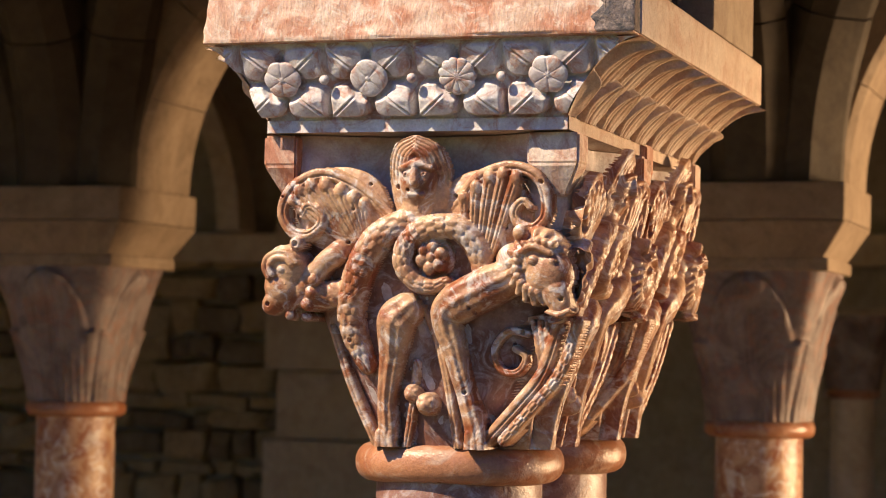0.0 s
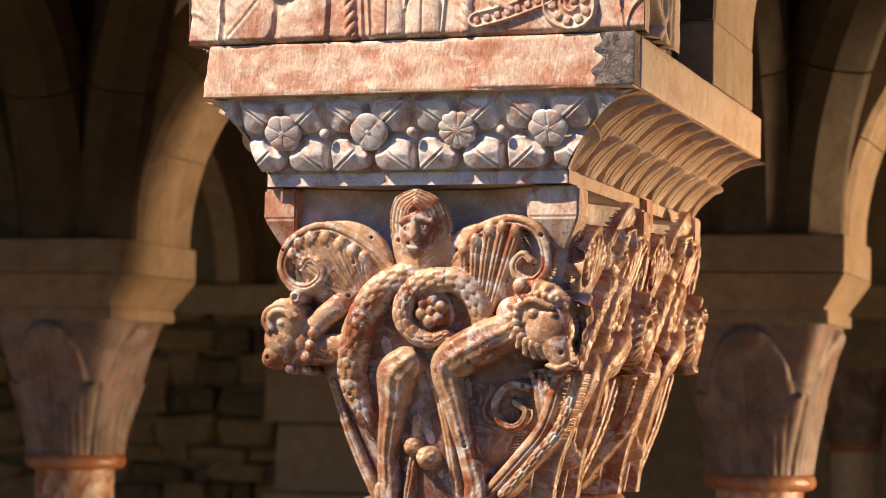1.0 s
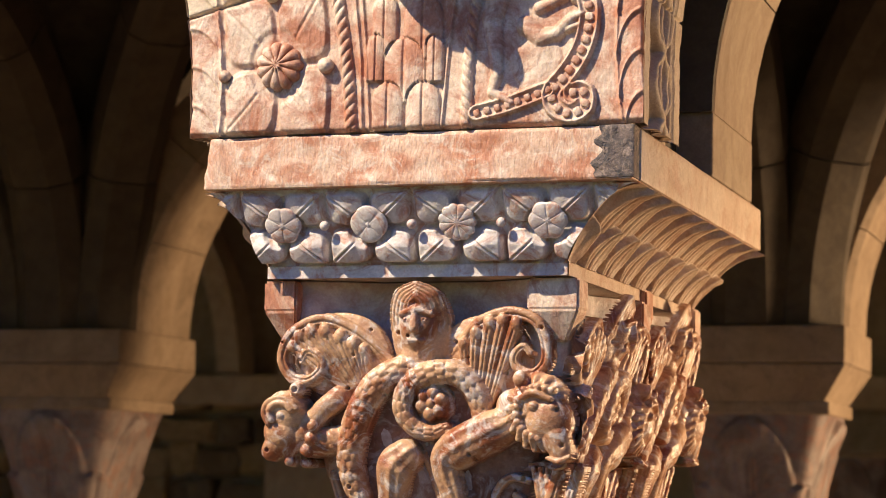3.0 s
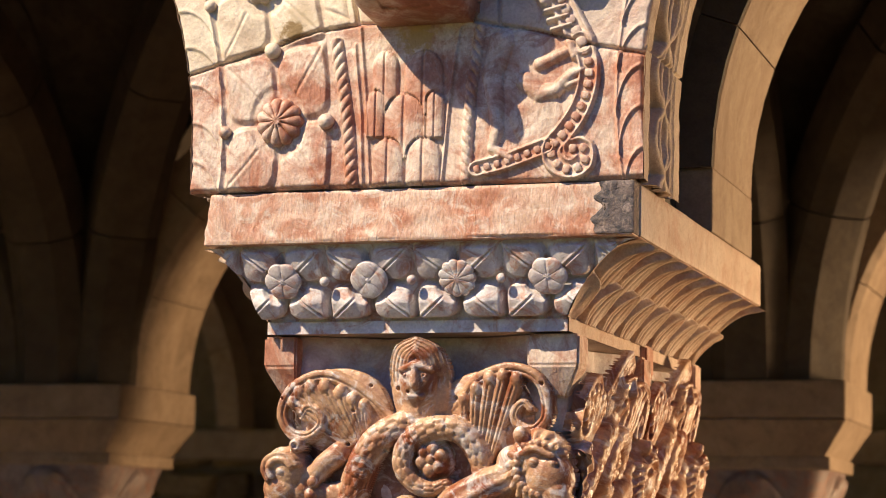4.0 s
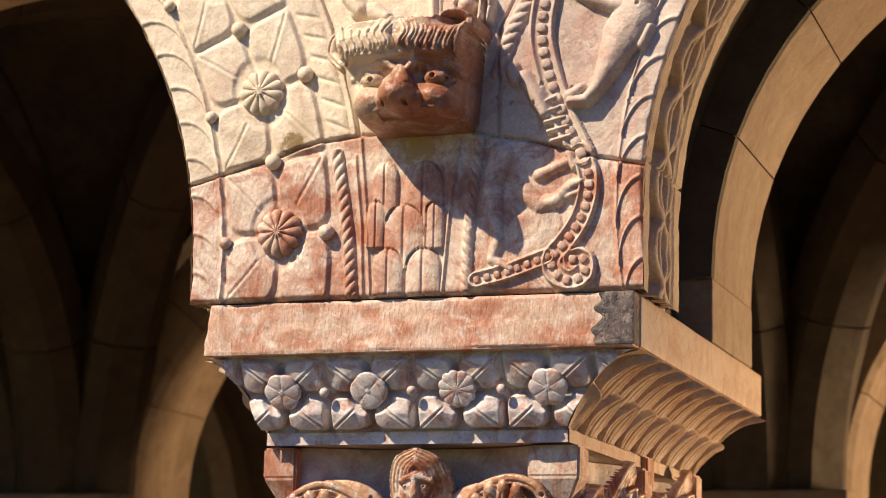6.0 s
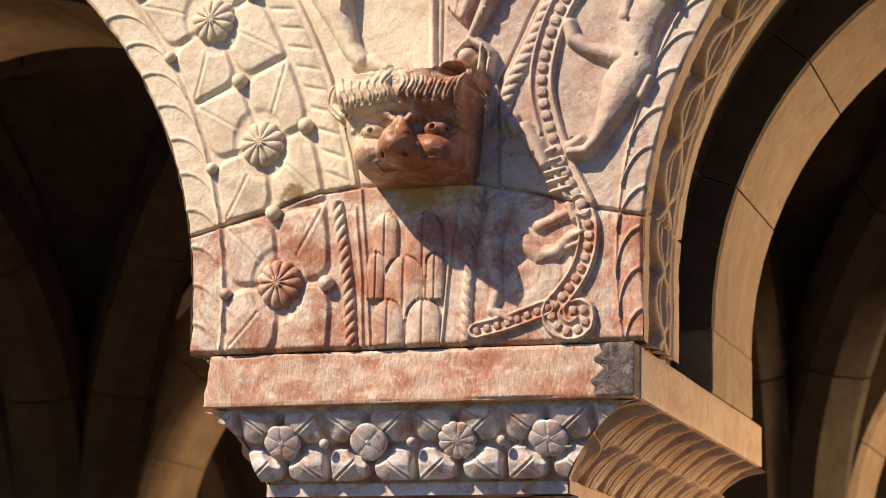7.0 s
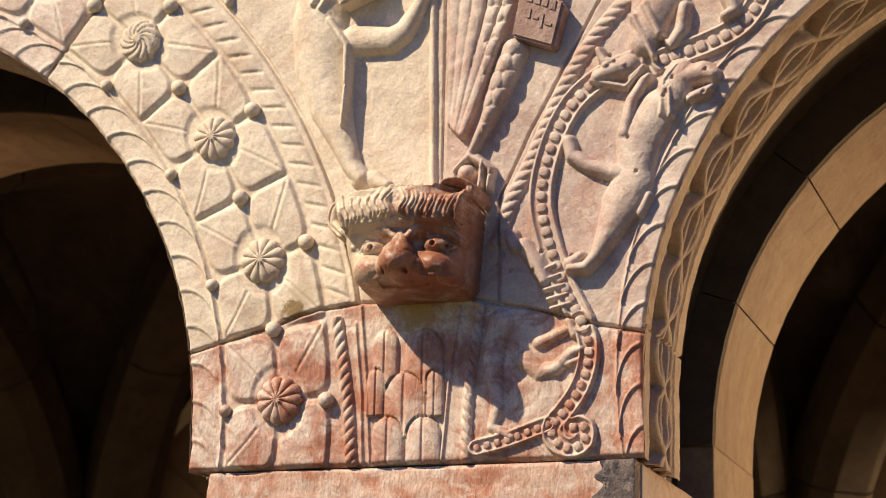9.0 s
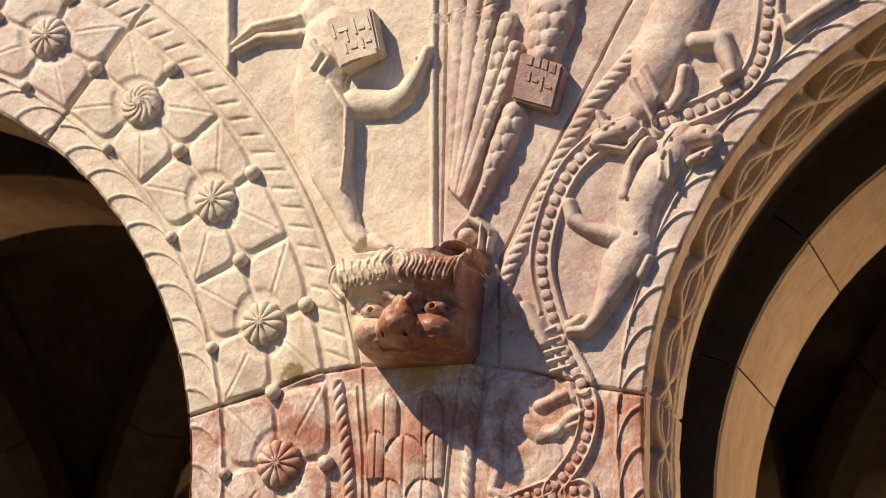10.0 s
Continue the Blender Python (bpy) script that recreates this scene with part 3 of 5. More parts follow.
for group in (LION, EAGLE, DRAGON, GRIFFIN, SNAKE, HOUND):
    G = np.zeros_like(H)
    for h, pts in group:
        raise_tube(G, MX, MZ, pts, h * (1.1 if group is HOUND else 2.0), 0.16 if group is EAGLE and len(pts) == 2 and h < 8 else 0.5)
    G += np.where(G > 2, 0.8 * fuzz(MX, MZ, 0.06, 21), 0)
    if group is EAGLE:
        row = np.floor(MZ / 23)
        sc = np.hypot(((MX + 13 * (row % 2)) % 26 - 13) / 13, (MZ % 23 - 13) / 13)
        G += np.where((G > 9) & (MX > 90), 4.5 * np.sqrt(np.clip(1.1 - sc, 0, 1)), 0)
    H = np.maximum(H, G + np.minimum(H, 0))
# twisted ropes
for line, r, pitch, lean in ((ROPE_RIGHT, 10.5, 15, 0.55), (ROPE_LOW, 8.5, 14, 0.5), (ROPE_MID, 7.5, 13, -0.5)):
    path = along(line, 2.0)
    near = distance(MX, MZ, [(a, b) for a, b, _ in path[::4]] + [path[-1][:2]]) < r + 2
    m = np.nonzero(near)
    q = np.array(path)
    dx, dz = MX[m][:, None] - q[:, 0], MZ[m][:, None] - q[:, 1]
    k = np.argmin(dx * dx + dz * dz, 1)
    pick = np.arange(len(k))
    ca, sa = np.cos(q[k, 2]), np.sin(q[k, 2])
    run = k * 2.0 + dx[pick, k] * ca + dz[pick, k] * sa
    c = (-dx[pick, k] * sa + dz[pick, k] * ca) / r
    f = (run / pitch + lean * c) % 1
    rope = 7.5 * np.sqrt(np.clip(1 - c * c, 0, 1)) * (0.45 + 0.55 * np.sqrt(np.sin(math.pi * f)))
    H[m] = np.where(np.abs(c) < 1, np.maximum(H[m], rope), H[m])
# drilled holes beside the limbs
for x, z in HOLES:
    m = np.hypot(MX - x, MZ - z) < 3.0
    H[m] -= 5 * (1 - (np.hypot(MX - x, MZ - z)[m] / 3.0) ** 2)
# joints and worn borders
gap = np.minimum.reduce([np.abs(MZ - joint), np.where(MZ > joint, np.abs(rho_l - 0.876) * 1000, 99), np.where(MZ > joint, np.abs(MX - seam), 99), np.where((MZ > joint) & (MX < 0) & (rho_l < 0.876), np.abs(th_l - 52.6) * 13, 99), np.where(centre, np.abs(MX - mid_x), 99)])
H -= 9.0 * np.exp(-((gap / 1.9) ** 2))
H[panel_l] -= 4.0
H[panel_r] -= 3.0
edge = np.minimum(np.where(X < 0, rho_l - RL, 9), np.where(X > 0, rho_r - RR, 9)) * 1000
H -= (6.0 + 3 * fuzz(MX, MZ, 0.08, 31)) * np.exp(-((edge / (2.5 + 1.5 * fuzz(MX, MZ, 0.03, 33))) ** 2))
H -= 7.0 * np.exp(-((MZ / 3.0) ** 2))
H = np.maximum(H, -7.5)
P = np.stack([X, -0.016 - H / 1000, Z], -1)
stones = {}
for name, zone, mat, label in (
    ("foot", low, ROSE, "rose and white marble foot block"),
    ("voussoir_left", left, CREAM, "cream marble voussoirs with flowers"),
    ("voussoir_far", far, BLUSH, "blush marble voussoir with flowers"),
    ("voussoir_right", right, MAUVE, "mauve-veined marble voussoirs with beasts"),
    ("panel_left", panel_l, CREAM, "cream panel with a carved winged lion"),
    ("panel_right", panel_r, MAUVE, "blush panel with a carved eagle"),
):
    stones[name] = link("stone_block", sheet("stone_block", P, zone[:-1, :-1]), mat, arcade, label)


# soffits of the carved order, with a plaited band
def soffit(c, z0, r, sign, mat):
    n, m = 560, 90
    a = np.linspace(-0.20 if sign < 0 else -0.12, 1.5, n)[:, None] + np.zeros((1, m))
    y = np.linspace(-0.0165, 0.185, m)[None] + np.zeros((n, 1))
    q = (y - 0.084) / 0.066
    w = a * r / 0.085 * math.pi
    h = np.zeros_like(a)
    for ph in (0, math.pi):
        for amp, wd in ((0.62, 0.17), (0.30, 0.12)):
            d = np.abs(q - amp * np.sin(w + ph)) / wd
            h = np.maximum(h, 4.5 * np.sqrt(np.clip(1 - d * d, 0, 1)))
    h += 3.0 * np.exp(-(((np.abs(q) - 0.95) / 0.06) ** 2))
    leafy = np.abs(np.sin(w)) ** 0.5 * np.sqrt(np.clip(1 - (q / 0.55) ** 2, 0, 1))
    h = np.maximum(h, 2.5 * leafy * (0.5 + 0.5 * np.cos(w * 4 + 7 * np.abs(q))))
    h = np.where(np.abs(q) < 1.05, h, 3.5) + 0.5 * fuzz(a * 1000 * r, y * 1000, 0.05, 41)
    jt = np.abs(a - (0.16 if sign > 0 else 0.10)) * r * 1000
    h -= 1.5 * np.exp(-((jt / 1.6) ** 2))
    rad = r + 0.014 - 4.0 * h / 1000
    z = np.where(a < 0, z0 + a * r, z0 + rad * np.sin(a))
    x = np.where(a < 0, c + sign * rad, c + sign * rad * np.cos(a))
    z = np.maximum(z, TOP)
    return link("soffit", sheet("soffit", np.stack([x, y, z], -1), flip=sign > 0), mat, arcade, "plaited band carved under the arch")


soffit(CR, ZR, RR, -1, TAN)
soffit(CL, ZL, RL, 1, TAN)

# lichen and rust that have settled under the joint
def settled(base, name, spots):
    """A copy of a stone with ragged ochre growth round the given places (x, z, size in metres)."""
    m = base.copy()
    m.name = name
    nt = m.node_tree
    bsdf = next(n for n in nt.nodes if n.type == "BSDF_PRINCIPLED")
    place = nt.nodes.new("ShaderNodeNewGeometry")
    ragged = noise_node(nt, place.outputs["Position"], 70, 6, 0.75, 0.5)
    col = bsdf.inputs["Base Color"].links[0].from_socket
    for x, z, size, tone in spots:
        gap = nt.nodes.new("ShaderNodeVectorMath")
        gap.operation = "DISTANCE"
        nt.links.new(place.outputs["Position"], gap.inputs[0])
        gap.inputs[1].default_value = (x, -0.02, z)
        near = nt.nodes.new("ShaderNodeMath")
        near.operation = "MULTIPLY_ADD"
        nt.links.new(gap.outputs["Value"], near.inputs[0])
        near.inputs[1].default_value = -0.5 / size
        nt.links.new(ragged, near.inputs[2])
        grown = nt.nodes.new("ShaderNodeMapRange")
        grown.inputs["From Min"].default_value, grown.inputs["From Max"].default_value = 0.10, 0.26
        nt.links.new(near.outputs[0], grown.inputs["Value"])
        col = mix(nt, col, tone, grown.outputs[0])
    nt.links.new(col, bsdf.inputs["Base Color"])
    return m


stones["voussoir_left"].data.materials[0] = settled(CREAM, "cream_marble_with_lichen", [(-0.155, 2.492, 0.030, (0.58, 0.47, 0.33)), (-0.165, 2.474, 0.024, (0.26, 0.17, 0.07))])
stones["foot"].data.materials[0] = settled(ROSE, "rose_marble_with_rust", [(0.004, 2.462, 0.034, (0.46, 0.29, 0.11))])

# rosettes, buds and beads that stand proud of the face
ten, spin, four, six = rosette_mesh(11), rosette_mesh(11, 1.5), rosette_mesh(4, 0, 0.5, 0.1), rosette_mesh(6, 0, 0.5, 0.15)
bud, bead = ball_mesh("bud"), ball_mesh("bead")
for v in bead.vertices:
    v.co = [math.copysign(abs(w) ** 0.6, w) for w in v.co]
for k in range(5):
    a = radians(2.3 + STEP * k)
    host = stones["foot"] if k == 0 else stones["voussoir_far"] if k == 4 else stones["voussoir_left"]
    mat = ROSE if k == 0 else BLUSH if k == 4 else CREAM
    me = spin if k == 3 else ten
    put("rosette", me, host, pose(CL + 0.760 * math.cos(a), -0.017, ZL + 0.760 * math.sin(a), 0, 12 * k) @ Matrix.Scale(0.0325 if k else 0.0335, 4), mat)
    for rho, da, r in ((0.683, -0.6, 0.0075), (0.757, STEP / 2, 0.0095), (0.824, 0.2, 0.0095)):
        b = a + radians(da)
        if k == 0 and rho > 0.8:
            b -= radians(0.5)
        put("bud", bud, host, Matrix.Translation((CL + rho * math.cos(b), -0.0205, ZL + rho * math.sin(b))) @ Matrix.Scale(r * 1.15, 4), CREAM if k == 0 and rho > 0.7 and da > 1 else mat)
for line, gap_mm, r, host in ((BAND_ONE, 15.5, 6.6, "voussoir_right"), (BAND_LOW, 13.5, 5.6, "foot"), (BAND_TWO, 16.5, 7.0, "voussoir_right"), (BAND_FOOT, 13, 4.6, "foot")):
    for x, z, w in along(line, gap_mm):
        put("bead", bead, stones[host], pose(x / 1000, -0.0205, TOP + z / 1000, 0, -math.degrees(w)) @ Matrix.Diagonal((r / 1000 * 0.92, r / 1000 * 0.42, r / 1000 * 1.0, 1)), stones[host].data.materials[0])

# the two carved books, with lines of worn lettering
def book(name, quad, host, thick, mat, lines):
    q = [Vector((x / 1000, 0, TOP + z / 1000)) for x, z in quad]
    bm = bmesh.new()
    fr = [bm.verts.new(p + Vector((0, -0.016 - thick, 0))) for p in q]
    bk = [bm.verts.new(p + Vector((0.002, -0.010, -0.002))) for p in q]
    bm.faces.new(fr)
    bm.faces.new(bk[::-1])
    for i in range(4):
        bm.faces.new((fr[i], bk[i], bk[(i + 1) % 4], fr[(i + 1) % 4]))
    bmesh.ops.recalc_face_normals(bm, faces=bm.faces[:])
    bmesh.ops.bevel(bm, geom=bm.edges[:], offset=0.003, segments=3, affect="EDGES")
    ob = part(name, bm, mat, host, "raised carved book with worn lettering")
    ex, ez = (q[1] - q[0]), (q[3] - q[0])
    for a, b, wa, wb in lines:
        at = q[0] + ex * a + ez * b + Vector((0, -0.0164 - thick, 0))
        bm = bmesh.new()
        m = Matrix((ex.normalized(), Vector((0, 1, 0)), ez.normalized())).transposed().to_4x4()
        bmesh.ops.create_cube(bm, size=1, matrix=Matrix.Translation(at) @ m @ Matrix.Diagonal((ex.length * wa, 0.0022, ez.length * wb, 1)))
        part("letter_bar", bm, mat, ob)


book("book", BOOK, stones["panel_left"], 0.026, CREAM, [(0.10, 0.28, 0.04, 0.28), (0.3, 0.3, 0.2, 0.07), (0.34, 0.45, 0.05, 0.2), (0.55, 0.3, 0.05, 0.3), (0.68, 0.36, 0.14, 0.06), (0.85, 0.3, 0.05, 0.26), (0.25, 0.66, 0.05, 0.2), (0.42, 0.68, 0.14, 0.06), (0.62, 0.64, 0.05, 0.22), (0.75, 0.64, 0.12, 0.06), (0.55, 0.88, 0.6, 0.08)])
book("book", BOOK_TWO, stones["panel_right"], 0.020, WINE, [(0.25, 0.12, 0.12, 0.2), (0.43, 0.12, 0.12, 0.2), (0.6, 0.12, 0.12, 0.2), (0.78, 0.14, 0.12, 0.2), (0.3, 0.45, 0.06, 0.2), (0.45, 0.5, 0.12, 0.06), (0.6, 0.52, 0.05, 0.3), (0.75, 0.55, 0.14, 0.06)])


# ---- imposts ----
def cavetto(v, amount):
    return amount * (0.55 * np.sqrt(np.clip(1 - v * v, 0, 1)) + 0.45 * (1 - v))


def impost(x0, detail):
    t = thing("impost", "rose-veined marble impost carved with flowers and leaves", "impost", "imposts", at=(x0, 0, 2.2))
    # upper slab
    n = 40 if detail else 6
    bm = box(-0.287, 0.287, -0.015, 0.822, 0, 0.067, 0.003, n if detail else 0)
    if detail:
        for v in bm.verts:
            c = v.co
            k = noise.noise(c * 60) * 0.0016 + noise.noise(c * 16) * 0.0016
            c.y += k if c.y < 0.01 else 0
            c.x += k if abs(c.x) > 0.28 else 0
            wear = noise.noise(c * 22 + Vector((3, 1, 0))) * 0.004
            if c.z < 0.004 or c.z > 0.063:
                c.y += max(0, wear) if c.y < 0.01 else 0
            if c.x < -0.27 and c.y < 0.3:
                c.x += 0.010 * (c.z / 0.067) + 0.004 * noise.noise(c * 50)
    part("slab", bm, PINK if detail else CREAM, t, "tooled rose slab with a broken corner", True)
    if detail:
        part("side_facing", box(0.281, 0.2905, 0.012, 0.8225, 0.001, 0.066, 0.003, 6, 0.0015), TAN2, t, "honey-coloured flank of the slab", True)
        bm = box(0.242, 0.2878, -0.0168, 0.030, 0.002, 0.0674, 0.002, 18)
        for v in bm.verts:
            n = noise.noise(v.co * 26 + Vector((5, 2, 1))) + 0.4 * noise.noise(v.co * 90)
            v.co.x += 0.035 * n if v.co.x < 0.25 else 0
            v.co.y += 0.0014 * noise.noise(v.co * 90)
        part("broken_corner", bm, SLATE_BLUE, t, "blackened weathered break at the corner", True)
    # hollow moulding on four sides
    lo = -0.111
    N = 420 if detail else 30
    M = 110 if detail else 12
    vv = np.linspace(0, 1, M)[:, None]
    zz = lo + 0.109 * vv
    v2 = np.clip((zz - lo - 0.018) / (0.109 - 0.018), 0, 1)
    uu = np.linspace(0, 1, N)[None]
    L, R = -0.29 + cavetto(v2, 0.073), 0.29 - cavetto(v2, 0.101)
    F, B = 0.046 * (0.12 * np.sqrt(np.clip(1 - v2 * v2, 0, 1)) + 0.88 * (1 - v2)), 0.822 - cavetto(v2, 0.03)
    x = L + (R - L) * uu
    h = np.zeros_like(x)
    if detail:
        c = (x + 0.066) / 0.1185
        lift = flower((c - np.round(c)) * 2, (zz + 0.047 + 0 * x) / 0.045, 17.0, 0.3, 0.13) - 6.0
        h = np.where((zz > lo + 0.016) & (np.abs(x) < 0.262), lift, 1.5) + 0.7 * fuzz(x * 1000, zz * 1000 + 0 * x, 0.05, 51)
        h = h + 8.0 * smooth((lift + 3) / 4) * smooth((-0.052 - zz) / 0.018) * (zz > lo + 0.016) * (np.abs(x) < 0.262)
    y = F - h / 1000 * 0.85
    link("front_moulding", sheet("front_moulding", np.stack([x, y, zz - h / 1000 * 0.35 * (v2 > 0)], -1)), LILAC, t, "hollow moulding with four flowers")
    if detail:
        for k, me in enumerate((six, four, ten, six)):
            at = -0.184 + 0.1185 * k
            put("rosette", me, t, pose(at, 0.013, -0.0455, 24) @ Matrix.Diagonal((0.0255, 0.0075, 0.0255, 1)), LILAC)
            if k < 3:
                put("bud", bud, t, Matrix.Translation((at + 0.059, 0.010, -0.047)) @ Matrix.Scale(0.0065, 4), LILAC)
    # side mouldings, with leaning leaves in two rows
    for sign, X0, name in ((1, R, "side_moulding"), (-1, L, "side_moulding")):
        y = F + (B - F) * uu
        h = np.zeros_like(y)
        if detail:
            h = np.zeros_like(y)
            for base, top, shift, lean, pitch, tip in ((0.42, 1.02, 0.0, -0.20, 0.092, 5), (0.0, 0.60, 0.5, -0.10, 0.092, 15)):
                tall = (v2 - base) / (top - base) + 0 * y
                f = (y - 0.03) / pitch + shift - lean * (tall - 0.5) + 0.05 * fuzz(y * 1000, zz * 1000 + 0 * y, 0.02, 63)
                k = 2 * (f - np.floor(f)) - 1
                width = 0.94 * np.clip(1 - np.clip(tall, 0, 1) ** 3.2, 0, 1) ** 0.7 * (0.72 + 0.28 * smooth(tall / 0.4))
                rim = np.where((tall > 0) & (tall < 1), width - np.abs(k), -1)
                leaf = 13 * smooth(rim / 0.14) + tip * np.clip(tall, 0, 1) ** 2 - 6 * np.exp(-((k / 0.07) ** 2))
                leaf += 2.5 * np.exp(-(((rim - 0.13) / 0.07) ** 2)) - 3.0 * np.exp(-(((np.abs(k) - 0.42 * width) / 0.05) ** 2)) * (tall < 0.75)
                h = np.where(rim > 0, np.maximum(h * 0.5, leaf), h)
            h += 0.6 * fuzz(y * 1000, zz * 1000 + 0 * y, 0.06, 61) - 6.0
            h = np.where((zz < lo + 0.018), 2.0, h * smooth(uu / 0.03) * smooth((1 - uu) / 0.03))
            h += 4 * np.exp(-(((v2 - 1.0) / 0.06) ** 2))
        link(name, sheet(name, np.stack([X0 + sign * h / 1000 * 0.8 + 0 * y, y, zz - h / 1000 * 0.45 * (v2 > 0)], -1), flip=sign < 0), TAN2, t, "hollow moulding with leaning leaves")
    xx = L + (R - L) * uu
    link("back_moulding", sheet("back_moulding", np.stack([xx, B + 0 * xx, zz + 0 * xx], -1), flip=True), TAN2, t)
    part("bed", box(-0.215, 0.187, 0.058, 0.79, lo + 0.001, -0.002), TAN2, t)
    return t


impost(0, True)
for k in (-2, -1, 1, 2):
    impost(k * BAY, False)


# ---- capitals and columns ----
def out_y(z):
    """Front of the capital's block, from its axis, at z mm above the collar."""
    return -(0.215 - (389 - z) / 1000 * 0.22)


def trace(D, GX, GZ, pts, look_of="plain", lean=1.0, base=out_y):
    """Lays a rounded limb along pts (across, up, out, radius in mm) into the depth field D, with its surface work."""
    line = along(pts, 2.5)
    q = np.array([(x, z) for x, z, _ in line])
    src = np.array(pts, float)
    seg = np.concatenate([[0], np.cumsum(np.hypot(*np.diff(src[:, :2], axis=0).T))])
    run = np.concatenate([[0], np.cumsum(np.hypot(*np.diff(q, axis=0).T))])
    o = np.interp(run / run[-1] * seg[-1], seg, src[:, 2])
    r = np.interp(run / run[-1] * seg[-1], seg, src[:, 3])
    best = np.full(D.shape, 9.0)
    A, Cc, Oo, Rr = (np.zeros_like(D) for _ in range(4))
    for k in range(len(q) - 1):
        (x0, z0), (x1, z1) = q[k], q[k + 1]
        m = np.nonzero((np.abs(GX - x0) < r[k] + 4) & (np.abs(GZ - z0) < r[k] + 4))
        dx, dz = x1 - x0, z1 - z0
        n = math.hypot(dx, dz) + 1e-6
        t = np.clip(((GX[m] - x0) * dx + (GZ[m] - z0) * dz) / (n * n), 0, 1)
        ex, ez = GX[m] - x0 - t * dx, GZ[m] - z0 - t * dz
        d = np.hypot(ex, ez) / r[k]
        better = d < best[m]
        w = (m[0][better], m[1][better])
        best[w] = d[better]
        A[w] = run[k] + t[better] * n
        Cc[w] = ((dx * ez - dz * ex) / n / r[k])[better]
        Oo[w], Rr[w] = o[k], r[k]
    on = best < 1
    depth = -base(GZ) * 1000 + Oo + Rr * 0.95 * np.sqrt(np.clip(1 - best**2.3, 0, 1)) - 3
    if look_of == "scales":
        row = np.floor(A / 13)
        k = (Cc * 1.6 + 0.5 * (row % 2)) % 1 - 0.5
        sc = np.hypot(k / 0.55, (A % 13 - 5) / 9)
        depth += 3.2 * np.sqrt(np.clip(1.15 - sc, 0, 1)) - 1.5
        depth -= 2.5 * np.exp(-(((np.abs(Cc) - 0.82) / 0.05) ** 2))
    elif look_of == "flutes":
        depth += 1.3 * np.cos(Cc * 9) * (1 - np.abs(Cc))
    elif look_of == "vane":
        depth -= 2.4 * np.exp(-((Cc / 0.12) ** 2))
    elif look_of == "groove":
        depth -= 2.6 * np.exp(-(((Cc - 0.25 * lean) / 0.13) ** 2))
    elif look_of == "fur":
        depth += 1.1 * np.sin(A / 2.2 + 4 * Cc) * smooth((best - 0.2) / 0.4)
    np.copyto(D, depth, where=on & (depth > D))


def dome(D, GX, GZ, x, z, o, r, rz=None, high=None, rays=0, ray_lift=0.0, base=out_y):
    """A rounded boss, with rays round its rim where asked."""
    rz = rz or r
    d = np.hypot((GX - x) / r, (GZ - z) / rz)
    depth = -base(GZ) * 1000 + o + (high or r) * np.sqrt(np.clip(1 - d * d, 0, 1)) - 3
    if rays:
        a = np.arctan2(GZ - z, GX - x)
        depth += ray_lift * np.cos(rays * a + 4 * d) * smooth((d - 0.45) / 0.2)
    np.copyto(D, depth, where=(d < 1) & (depth > D))


def drill(D, GX, GZ, x, z, r=3.0, deep=9.0):
    d = np.hypot(GX - x, GZ - z)
    m = d < r
    D[m] -= deep * (1 - (d[m] / r) ** 3)


